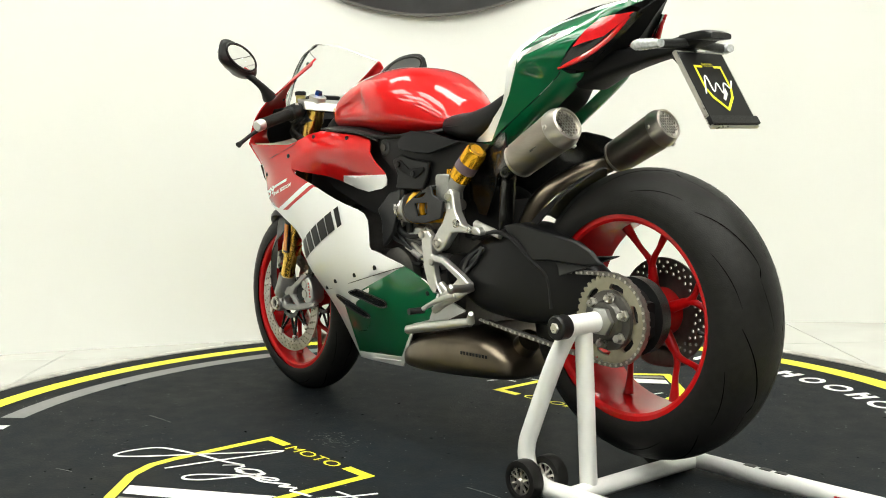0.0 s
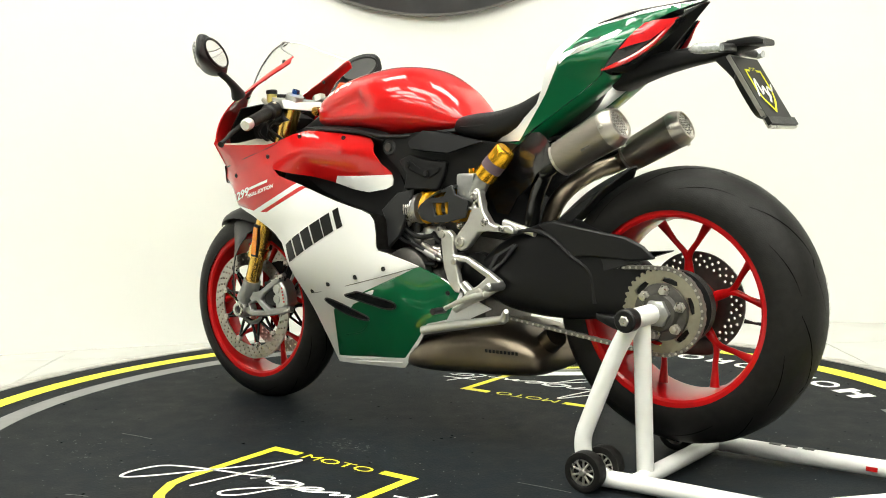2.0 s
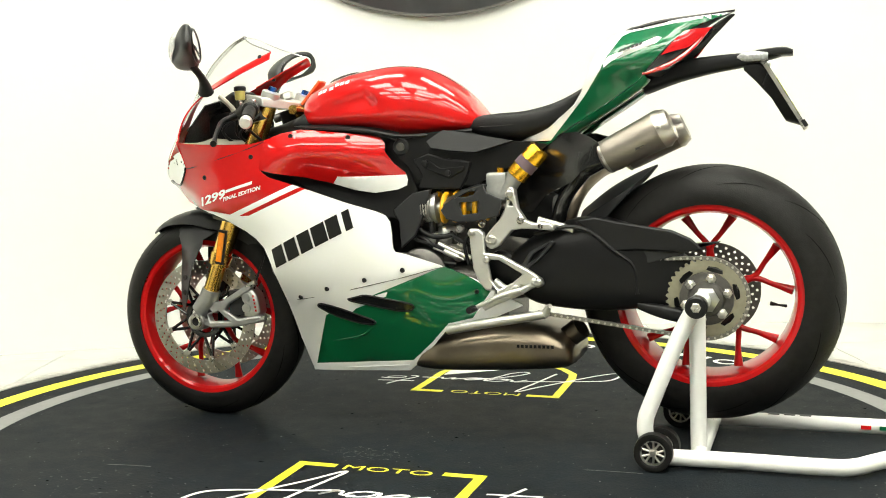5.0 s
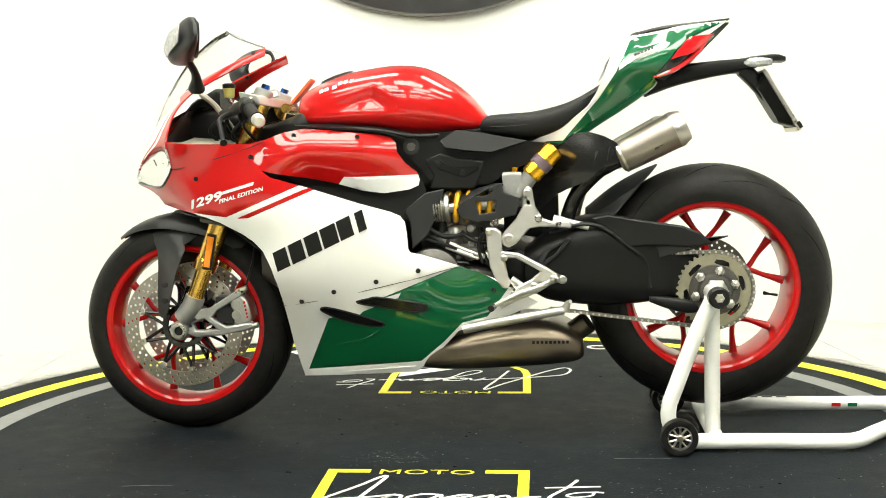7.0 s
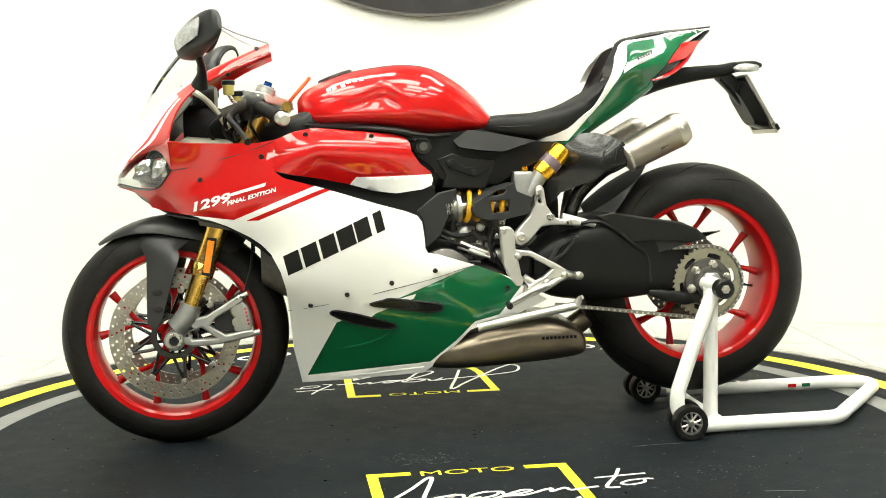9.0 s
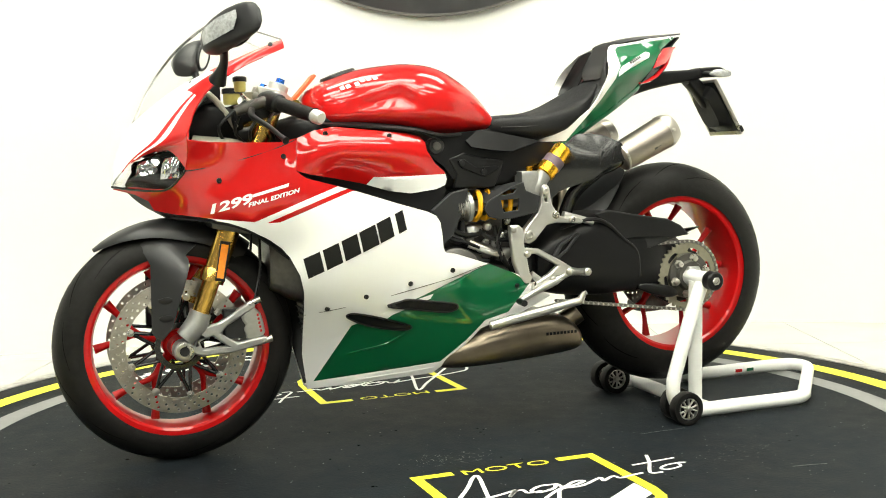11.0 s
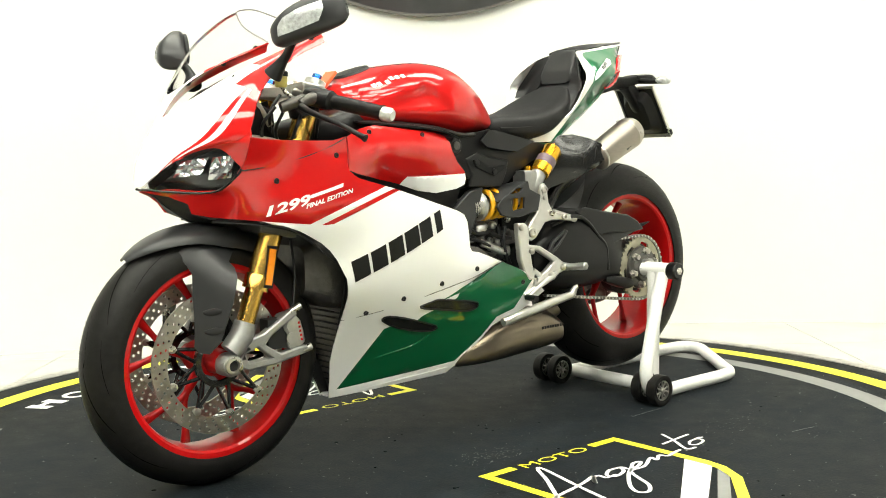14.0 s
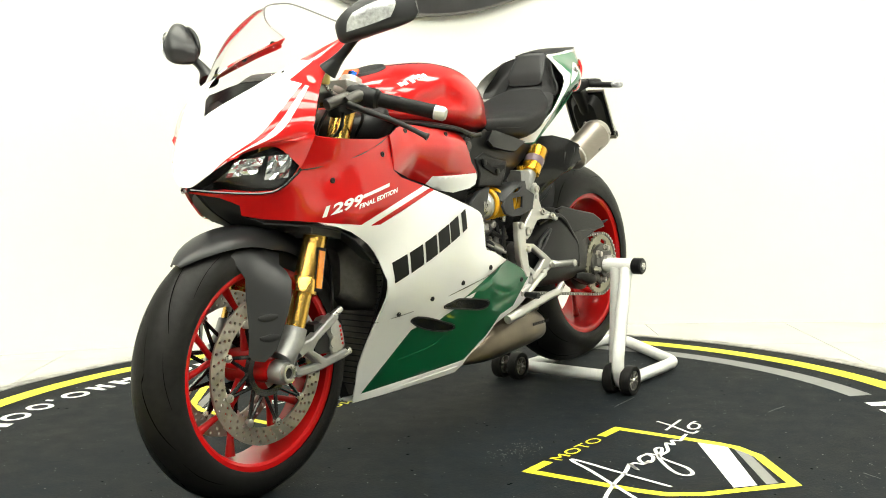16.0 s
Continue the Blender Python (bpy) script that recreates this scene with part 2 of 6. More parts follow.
def circle(x, z, r, n=12, a0=0.0):
    return [(x + r * math.cos(a0 + 2 * math.pi * i / n), z + r * math.sin(a0 + 2 * math.pi * i / n)) for i in range(n)]


def box(c, s, bm=None, m=None):
    bm = bm or bmesh.new()
    k = Matrix.LocRotScale(c, None, s)
    bmesh.ops.create_cube(bm, size=1, matrix=(m @ k if m else k))
    return bm


def fitted(points, smooth=1e-4):
    """A smooth height over x, z through the given points (x, z, height): thin plate."""
    p = np.array(points, float)
    k = lambda r2: np.where(r2 > 1e-12, r2 * np.log(np.maximum(r2, 1e-12)), 0)
    n = len(p)
    A = np.zeros((n + 3, n + 3))
    A[:n, :n] = k(((p[:, None, :2] - p[None, :, :2]) ** 2).sum(-1)) + smooth * np.eye(n)
    A[:n, n], A[:n, n + 1:], A[n, :n], A[n + 1:, :n] = 1, p[:, :2], 1, p[:, :2].T
    s = np.linalg.solve(A, np.concatenate([p[:, 2], [0, 0, 0]]))

    def height(x, z):
        return float(k((p[:, 0] - x) ** 2 + (p[:, 1] - z) ** 2) @ s[:n] + s[n] + s[n + 1] * x + s[n + 2] * z)
    return height


def shell(outline, height, lines=(), step=0.025, colour=None, dense=4):
    """A skin over the outline in x, z, at y = -height."""
    ol = []
    for a, b in zip(outline, [*outline[1:], outline[0]]):
        k = max(1, int(math.dist(a, b) / step))
        ol += [(a[0] + (b[0] - a[0]) * i / k, a[1] + (b[1] - a[1]) * i / k) for i in range(k)]
    v, f = mesh2d(ol, (), lines, step)
    bm = bmesh.new()
    vs = [bm.verts.new((p.x, -height(p.x, p.y), p.y)) for p in v]
    for t in f:
        fc = bm.faces.new([vs[i] for i in t])
        if colour:
            x, z = sum(v[i].x for i in t) / 3, sum(v[i].y for i in t) / 3
            fc.material_index = colour(x, z)
    for w in [w for w in bm.verts if not w.link_faces]:
        bm.verts.remove(w)
    for fc in bm.faces:
        fc.normal_update()
        if fc.normal.y > 0:
            fc.normal_flip()
    return bm


def words(text, size, bold=0.0):
    """The letters of a text as a flat mesh, x to the right, y up, centred."""
    cu = bpy.data.curves.new("text", "FONT")
    cu.body, cu.size, cu.offset, cu.align_x, cu.align_y, cu.resolution_u = text, size, bold, "CENTER", "CENTER", 3
    ob = new("text", cu)
    me = ob.to_mesh()
    bm = bmesh.new()
    bm.from_mesh(me)
    ob.to_mesh_clear()
    bpy.data.objects.remove(ob)
    bpy.data.curves.remove(cu)
    return bm


def thing(name, label, category, group=""):
    return tagged(new(name), label, category, group)


# ---------------------------------------------------------------- the room
# plan of the curved white wall behind the platform, and of the unseen wall added behind the camera, kept dark for deep
# reflections
PLAN = spline([(-3.9, -0.9), (-3.5, 0.25), (-2.75, 0.98), (-1.81, 1.40), (-0.94, 1.60), (0.2, 1.80), (1.14, 1.84), (1.96, 1.72), (2.9, 1.25), (3.6, 0.35), (3.9, -0.9)], 10)
HALL = spline([(3.9, -0.9), (4.0, -3), (3.7, -5.2), (0, -6.0), (-3.7, -5.2), (-4.0, -3), (-3.9, -0.9)], 8)
HIGH = 3.3


def plan_wall(name, plan, m, label):
    bm = bmesh.new()
    rings(bm, [[(x, y, z) for x, y in plan] for z in (-0.012, HIGH)], cap=False, closed=False)
    tagged(part(name, bm, m, solid=0.1, offset=1.0), label, "wall", kind="structure")
    c = np.array((0.0, -1.5))
    bm = bmesh.new()
    inner = [np.array(p) + 0.012 * (c - p) / np.linalg.norm(c - p) for p in plan]
    rings(bm, [[(x, y, -0.012) for x, y in inner], [(x, y, 0.072) for x, y in inner], [(x, y, 0.076) for x, y in plan]], cap=False, closed=False)
    tagged(part("baseboard", bm, SKIRT), "low white tiled skirting along the wall", "skirting", kind="structure")


plan_wall("wall_curved", PLAN, WALL, "smooth white painted curved studio wall")
plan_wall("wall_hall", HALL, HALL_GREY, "plain dark grey unseen wall added behind the camera")
floor = part("floor", box((0, -2, -0.066), (9, 8.6, 0.1)), GROUT)
tagged(floor, "glossy white square floor tiles with pale joints", "floor", kind="structure")
me = part("tile", box((0, 0, -0.0145), (0.5965, 0.5965, 0.005), None), TILE, floor).data
first = bpy.data.objects["tile"]
first.location = (0.0, 1.5, 0)
for i in range(-6, 7):
    for j in range(-11, 6):
        x, y = 0.6 * i, 0.3 + 0.6 * j
        if math.hypot(x, y) < 1.1 or (i == 0 and abs(y - 1.5) < 0.01):
            continue
        o = new("tile", me)
        o.parent, o.location = floor, (x, y, 0)
# ceiling out of view, added dark so the paint reflects little white
tagged(part("ceiling", box((0, -2, HIGH + 0.05), (9, 8.6, 0.1)), HALL_GREY), "plain dark grey ceiling, added out of view", "ceiling", kind="structure")


def ceiling_panel():
    t = thing("ceiling_light", "flat white rectangular ceiling light panel, out of view, switched on", "ceiling light", "ceiling light panels")
    part("frame", plate([(-0.62, -0.32), (0.62, -0.32), (0.62, 0.32), (-0.62, 0.32)], 0, 0.03, [[(-0.6, -0.3), (0.6, -0.3), (0.6, 0.3), (-0.6, 0.3)]], put=lambda x, y, z: (x, z, -y)), ALU, t)
    part("diffuser", box((0, 0, -0.012), (1.2, 0.6, 0.01)), PANEL, t)
    return t


lamp = ceiling_panel()
lamp.location = (-0.8, 0.75, HIGH)
# out of view; rows y=-1.5 and y=-5.0 are added to brighten the side
for x, y in ((1.2, 0.75), (-1.0, -1.5), (1.0, -1.5), (-1.5, -0.7), (0.2, -0.7), (1.9, -0.7), (-2.4, -2.3), (-0.8, -2.3), (0.8, -2.3), (2.4, -2.3), (-2.4, -3.8), (-0.8, -3.8), (0.8, -3.8), (2.4, -3.8), (-2.4, -5.0), (-0.8, -5.0), (0.8, -5.0), (2.4, -5.0)):
    copy_thing(lamp, pose(x, y, HIGH))



def wall_disc():
    t = thing("wall_disc", "large dark brushed metal disc hung on the white wall", "wall sign")
    c, ax = (-0.03, 1.695, 2.385), (0.13, -1, 0)
    part("face", lathe([(0, 1.0), (0.05, 1.045), (0.056, 1.05), (0.06, 1.04), (0.075, 0.9), (0.085, 0.5), (0.088, 0.01)], c, ax, 96), SIGN, t)
    part("rim", lathe([(0.050, 1.046), (0.050, 1.056), (0.062, 1.056), (0.062, 1.044)], c, ax, 96, cap=False), GUN, t, "thin grey metal rim")
    part("bracket", lathe([(-0.06, 0.3), (0.0, 0.3)], c, ax, 32), DARK, t)


wall_disc()

# ---------------------------------------------------------------- the turning platform
turntable = thing("turntable", "round dark rubber mat platform with yellow and grey rings", "turntable")
part("mat", lathe([(-0.011, 1.578), (0, 1.575), (0, 0.01)], (0, 0, 0), (0, 0, 1), 160), MAT_FLOOR, turntable)
part("edge_trim", lathe([(-0.0115, 1.66), (-0.004, 1.655), (0.002, 1.60), (0.002, 1.579), (-0.010, 1.579)], (0, 0, 0), (0, 0, 1), 160, cap=False), TRIM, turntable, "worn pale grey edging strip")


def arc(r0, r1, a0, a1, z, bm=None, n=80):
    bm = bm or bmesh.new()
    aa = np.radians(np.linspace(a0, a1, n))
    return rings(bm, [[(r0 * math.cos(a), r0 * math.sin(a), z), (r1 * math.cos(a), r1 * math.sin(a), z)] for a in aa], cap=False, closed=False)


def flat(outline, z, holes=()):
    bm = bmesh.new()
    v, f = mesh2d(outline, holes)
    vs = [bm.verts.new((p.x, p.y, z)) for p in v]
    for t in f:
        bm.faces.new([vs[i] for i in t])
    for w in [w for w in bm.verts if not w.link_faces]:
        bm.verts.remove(w)
    return bm


UP = 0.0012
part("yellow_ring", arc(1.413, 1.482, 0, 360, UP, n=200), MAT_YELLOW, turntable)
part("grey_arc", arc(1.255, 1.33, -42, 42, UP), MAT_GREY, turntable)
part("grey_arc", arc(1.255, 1.33, 136, 222, UP), MAT_GREY, turntable)


def ring_marks(a_mid, span):
    """The ring's name, one plain white shape for each character."""
    wide = [1.25, 1.1, 0.85, 1.1, 1.0, 0.95, 1.1, 0.85, 1.05, 0.85, 1.1, 0.4, 1.0, 1.1, 1.25]
    k = span / sum(wide)
    a = a_mid - span / 2
    for i, w in enumerate(wide):
        a0, a1 = a + 0.14 * k, a + w * k - 0.14 * k
        if w == 0.4:
            bm = arc(1.305, 1.33, a0, a1, UP, n=4)
        elif w == 1.1 or w == 1.0:
            c, hw = (a0 + a1) / 2, radians(a1 - a0) / 2 * 1.29
            put = lambda r, t: ((1.29 + r) * math.cos(radians(c) + t / 1.29), (1.29 + r) * math.sin(radians(c) + t / 1.29))
            o = [put(0.042 * math.cos(b), hw * math.sin(b)) for b in np.linspace(0, 2 * math.pi, 22, endpoint=False)]
            h = [put(0.024 * math.cos(b), (hw - 0.016) * math.sin(b)) for b in np.linspace(0, 2 * math.pi, 22, endpoint=False)]
            bm = flat(o, UP, [h])
        else:
            d = (a1 - a0) * 0.34
            bm = arc(1.252, 1.33, a0, a0 + d, UP, n=4)
            arc(1.252, 1.33, a1 - d, a1, UP, bm, n=4)
            arc(1.29, 1.31, a0 + d, a1 - d, UP, bm, n=3)
        part("ring_mark", bm, MAT_WHITE, turntable)
        a += w * k


ring_marks(87, 78)
ring_marks(-90, 90)


def ribbon(path, w, z, n=6):
    p = spline(path, n)
    loops = []
    for i in range(len(p)):
        d = p[min(i + 1, len(p) - 1)] - p[max(i - 1, 0)]
        d = d / (np.linalg.norm(d) + 1e-9)
        s = np.array((-d[1], d[0])) * w / 2
        loops.append([(*(p[i] + s), z), (*(p[i] - s), z)])
    return rings(bmesh.new(), loops, cap=False, closed=False)


def shield(turn):
    """The shield painted on the mat: built before the near side of the machine, turned for the other."""
    R = Matrix.Rotation(radians(turn), 4, "Z")

    def put(name, bm, m):
        bmesh.ops.transform(bm, matrix=R, verts=bm.verts)
        part(name, bm, m, turntable)
    o = [(-0.24, -0.405), (0.245, -0.405), (0.245, -0.70), (0.235, -0.76), (0.19, -0.835), (0.005, -0.99), (-0.175, -0.84), (-0.225, -0.765), (-0.235, -0.70)]
    k = 0.026
    i = [(-0.24 + k, -0.405 - k), (0.245 - k, -0.405 - k), (0.245 - k, -0.70), (0.235 - k, -0.752), (0.17, -0.818), (0.005, -0.955), (-0.157, -0.822), (-0.225 + k, -0.757), (-0.235 + k, -0.70)]
    lo = [(-0.135, -0.405), (-0.24, -0.405), *reversed(o[2:]), (0.245, -0.405), (0.14, -0.405), (0.14, -0.405 - k), i[1], *i[2:], i[0], (-0.135, -0.405 - k)]
    put("shield_outline", flat(lo, UP), MAT_YELLOW)
    b = words("MOTO", 0.05)
    bmesh.ops.scale(b, vec=(1.55, 1, 1), verts=b.verts)
    bmesh.ops.translate(b, vec=(0.0, -0.425, UP), verts=b.verts)
    put("lettering", b, MAT_YELLOW)
    put("white_band", flat([(0.215, -0.655), (0.215, -0.735), (-0.045, -0.905), (-0.09, -0.868)], UP), MAT_WHITE)
    put("grey_band", flat([(0.205, -0.757), (0.19, -0.80), (-0.005, -0.94), (-0.028, -0.92)], UP), MAT_GREY)
    for path, w in (([(-0.160, -0.75), (-0.127, -0.61), (-0.091, -0.472), (-0.104, -0.468), (-0.145, -0.535), (-0.20, -0.612), (-0.248, -0.68), (-0.30, -0.75), (-0.352, -0.797), (-0.372, -0.76), (-0.352, -0.69), (-0.302, -0.660), (-0.203, -0.632), (-0.117, -0.615), (-0.05, -0.593)], 0.016),
                    ([(-0.05, -0.593), (-0.085, -0.632), (-0.06, -0.603), (-0.038, -0.600), (-0.035, -0.622), (0.0, -0.622)], 0.015),
                    ([(0.047, -0.592), (0.01, -0.590), (-0.022, -0.612), (-0.012, -0.630), (0.03, -0.618), (0.050, -0.592), (0.055, -0.618), (0.085, -0.615), (0.118, -0.598), (0.098, -0.592), (0.062, -0.614), (0.015, -0.645), (-0.045, -0.700), (-0.066, -0.738), (-0.045, -0.752), (-0.008, -0.722), (0.020, -0.665), (0.045, -0.628), (0.097, -0.626), (0.150, -0.598), (0.165, -0.594), (0.160, -0.614), (0.195, -0.594), (0.205, -0.612), (0.235, -0.606), (0.272, -0.600)], 0.015),
                    ([(0.356, -0.478), (0.330, -0.535), (0.295, -0.592), (0.292, -0.612), (0.318, -0.614)], 0.014), ([(0.280, -0.538), (0.405, -0.526)], 0.013),
                    ([(0.388, -0.566), (0.350, -0.572), (0.328, -0.590), (0.345, -0.602), (0.382, -0.590), (0.390, -0.566), (0.410, -0.570)], 0.012)):
        put("script_stroke", ribbon(path, w * 0.62, UP * 1.8), MAT_WHITE)


shield(0)
shield(180)
random.seed(11)


def specks(name, count, size, m, z):
    bm = bmesh.new()
    for _ in range(count):
        r, t, k = 1.4 * math.sqrt(random.random()), random.uniform(0, 6.28), size * random.uniform(0.4, 1.3)
        x, y = r * math.cos(t), r * math.sin(t)
        bm.faces.new([bm.verts.new((x + k * random.uniform(0.5, 1) * math.cos(s), y + k * random.uniform(0.5, 1) * math.sin(s), z)) for s in (0, 1.2, 2.4, 3.7, 5.0)])
    tagged(part(name, bm, m, turntable), kind="stuff")


specks("dust_speck", 1300, 0.0021, MAT_GREY, UP * 0.7)
specks("pale_crumb", 70, 0.0024, MAT_GREY, UP * 0.75)
specks("dark_chip", 160, 0.0055, GROOVE, UP * 0.6)


def chalk_patch(cx, cy, wide, deep, count):
    """A rubbed pale patch of many short strokes."""
    bm = bmesh.new()
    for _ in range(count):
        x, y, l = random.gauss(cx, wide), random.gauss(cy, deep), random.uniform(0.0015, 0.008)
        t, w = random.gauss(0.5, 0.5), random.uniform(0.0003, 0.0008)
        c, q = math.cos(t), math.sin(t)
        bm.faces.new([bm.verts.new((x + a * l * c - b * w * q, y + a * l * q + b * w * c, UP * 0.68)) for a, b in ((-1, 0), (0, -1), (1, 0), (0, 1))])
    tagged(part("chalk_scuff", bm, MAT_GREY, turntable, "rubbed pale scuff"), kind="stuff")


for cx, cy, wide, deep, count in ((-0.10, -0.30, 0.055, 0.03, 110), (0.55, -0.55, 0.10, 0.06, 60), (-0.60, -0.70, 0.12, 0.08, 70), (0.2, 0.9, 0.15, 0.1, 60), (0.1, -1.12, 0.2, 0.05, 60)):
    chalk_patch(cx, cy, wide, deep, count)
for x, y, l, t in ((-0.35, -0.95, 0.06, 20), (0.62, -0.7, 0.09, -10), (0.15, -1.12, 0.05, 60), (-0.7, -0.55, 0.12, 5), (0.45, -0.3, 0.14, 2), (-0.25, 0.75, 0.1, 15)):
    dx, dy = l * math.cos(radians(t)), l * math.sin(radians(t))
    part("scuff", ribbon([(x, y), (x + dx / 2, y + dy / 2 + 0.002), (x + dx, y + dy)], 0.0018, UP * 0.65), MAT_GREY, turntable)

# ---------------------------------------------------------------- the stand
stand = thing("paddock_stand", "white tubular single-sided paddock stand on small wheels", "stand")
part("axle_pin", rod((0.713, -0.10, 0.391), (0.709, -0.235, 0.391), 0.0225, 24), STAND, stand)
part("pin_cap", lathe([(0, 0.0225), (0.004, 0.026), (0.03, 0.026), (0.034, 0.022)], (0.709, -0.235, 0.391), (0, -1, 0), 32), PLASTIC, stand)
part("pin_bolt", lathe([(0, 0.012), (0.036, 0.012), (0.038, 0.010)], (0.709, -0.235, 0.391), (0, -1, 0), 6), STEEL, stand)
part("upright", tube([(0.704, -0.178, 0.385), (0.708, -0.17, 0.03)], 0.0195, 18), STAND, stand)
part("brace", tube([(0.699, -0.215, 0.380), (0.66, -0.225, 0.30), (0.605, -0.237, 0.16), (0.590, -0.24, 0.115), (0.592, -0.24, 0.075), (0.615, -0.237, 0.040), (0.65, -0.232, 0.026)], 0.0195, 18, 5), STAND, stand)
part("base_tube", tube([(0.63, -0.232, 0.026), (0.80, -0.225, 0.026), (1.00, -0.225, 0.026), (1.06, -0.205, 0.026), (1.11, -0.15, 0.026), (1.27, 0.03, 0.026), (1.335, 0.11, 0.026), (1.33, 0.165, 0.026), (1.27, 0.185, 0.026), (1.05, 0.18, 0.026), (0.72, 0.18, 0.026), (0.63, 0.175, 0.03)], 0.0195, 18, 5), STAND, stand)
part("cross_tube", tube([(0.712, -0.225, 0.027), (0.72, 0.18, 0.027)], 0.0195, 18), STAND, stand)
part("flag_sticker", plate([(1.09, 0.021), (1.115, 0.021), (1.115, 0.031), (1.09, 0.031)], 0.1595, 0.163), RED, stand)
part("flag_sticker", plate([(1.135, 0.021), (1.16, 0.021), (1.16, 0.031), (1.135, 0.031)], 0.1595, 0.163), GREEN, stand)


def stand_wheel(x, y, z):
    w = part("stand_wheel", lathe([(-0.014, 0.030), (-0.017, 0.036), (-0.015, 0.0445), (-0.008, 0.046), (0.008, 0.046), (0.015, 0.0445), (0.017, 0.036), (0.014, 0.030)], (0, 0, 0), (0, 1, 0), 40, cap=False), RUBBER, stand, "black rubber tyre of a small wheel")
    h = bmesh.new()
    lathe([(-0.013, 0.031), (-0.013, 0.027), (0.013, 0.027), (0.013, 0.031)], (0, 0, 0), (0, 1, 0), 40, h, cap=False)
    for k in range(5):
        for d in (-0.3, 0.3):
            a, b = 2 * math.pi * k / 5, 2 * math.pi * k / 5 + d
            part("hub_spoke", rod((0.006 * math.cos(a), -0.010, 0.006 * math.sin(a)), (0.029 * math.cos(b), -0.010, 0.029 * math.sin(b)), 0.0028, 6), STEEL, w)
    part("hub_boss", lathe([(-0.018, 0.006), (-0.014, 0.009), (0.014, 0.009)], (0, 0, 0), (0, 1, 0), 12), STEEL, w)
    part("hub_rim", h, STEEL, w)
    part("hub_disc", lathe([(-0.004, 0.029), (0.004, 0.029)], (0, 0, 0), (0, 1, 0), 24), DARK, w)
    w.location = (x, y, z)


for x, y in ((0.612, -0.27), (0.622, -0.205), (0.632, 0.150), (0.632, 0.212)):
    stand_wheel(x, y, 0.047)
part("wheel_axle", rod((0.617, -0.275, 0.047), (0.617, -0.195, 0.047), 0.007), STEEL, stand)
part("wheel_axle", rod((0.632, 0.145, 0.047), (0.632, 0.215, 0.047), 0.007), STEEL, stand)
for k, x in enumerate((0.86, 0.90, 0.94)):
    part("label_bar", plate([(x, 0.0445), (x + 0.028, 0.0445), (x + 0.028, 0.0458), (x, 0.0458)], 0.172, 0.188), INK, stand)

# ---------------------------------------------------------------- the motorcycle
bike = thing("motorcycle", "red, white and green faired sports motorcycle on a paddock stand", "motorcycle")
FW, RW = (-0.71, 0.0, 0.2945), (0.721, 0.0, 0.392)


def P(name, bm, m, parent=None, label="", **k):
    return part(name, bm, m, parent or bike, label, **k)


def both(name, make, m, label="", **k):
    P(name, make(), m, None, label, **k)
    P(name, flip(make()), m, None, label, **k)


def tyre(c, R, W, rim, wheel):
    prof = []
    h = R - rim
    for a in np.linspace(-1, 1, 25):
        y = W / 2 * math.sin(a * 1.72) / math.sin(1.5708) if abs(a) < 0.9133 else math.copysign(W / 2 * math.sin(1.5708 + (abs(a) - 0.9133) * 3.2), a)
        r = R - h * (1 - math.cos(a * 1.55)) ** 1.0 * 0.98
        prof.append((y, r))
    t = P("tyre", lathe(prof, c, (0, 1, 0), 96, cap=False), RUBBER, wheel, "black road tyre with fine zigzag grooves")
    g = bmesh.new()

    def on(u, ang):
        y = W / 2 * math.sin(u * 1.72)
        r = R - h * (1 - math.cos(u * 1.55)) * 0.98 + 0.0016
        return np.array((c[0] + r * math.cos(ang), c[1] + y, c[2] + r * math.sin(ang)))
    for k in range(7):
        for s in (-1, 1):
            a0 = 2 * math.pi * (k + 0.5 * (s > 0)) / 7
            for path in ([(0.06, 0.0), (0.17, 0.30), (0.13, 0.42), (0.30, 0.68), (0.52, 0.92)], [(0.50, 0.16), (0.56, 0.34), (0.68, 0.60)]):
                q = spline(path, 5)
                loops = []
                for i in range(len(q)):
                    w = 0.0034 * (0.35 + math.sin(math.pi * (i + 0.5) / len(q)))
                    loops.append([on(s * q[i][0], a0 + q[i][1] - w / R), on(s * q[i][0], a0 + q[i][1] + w / R)])
                rings(g, loops, cap=False, closed=False)
    tagged(P("tread_groove", g, GROOVE, t), kind="stuff")
    return t


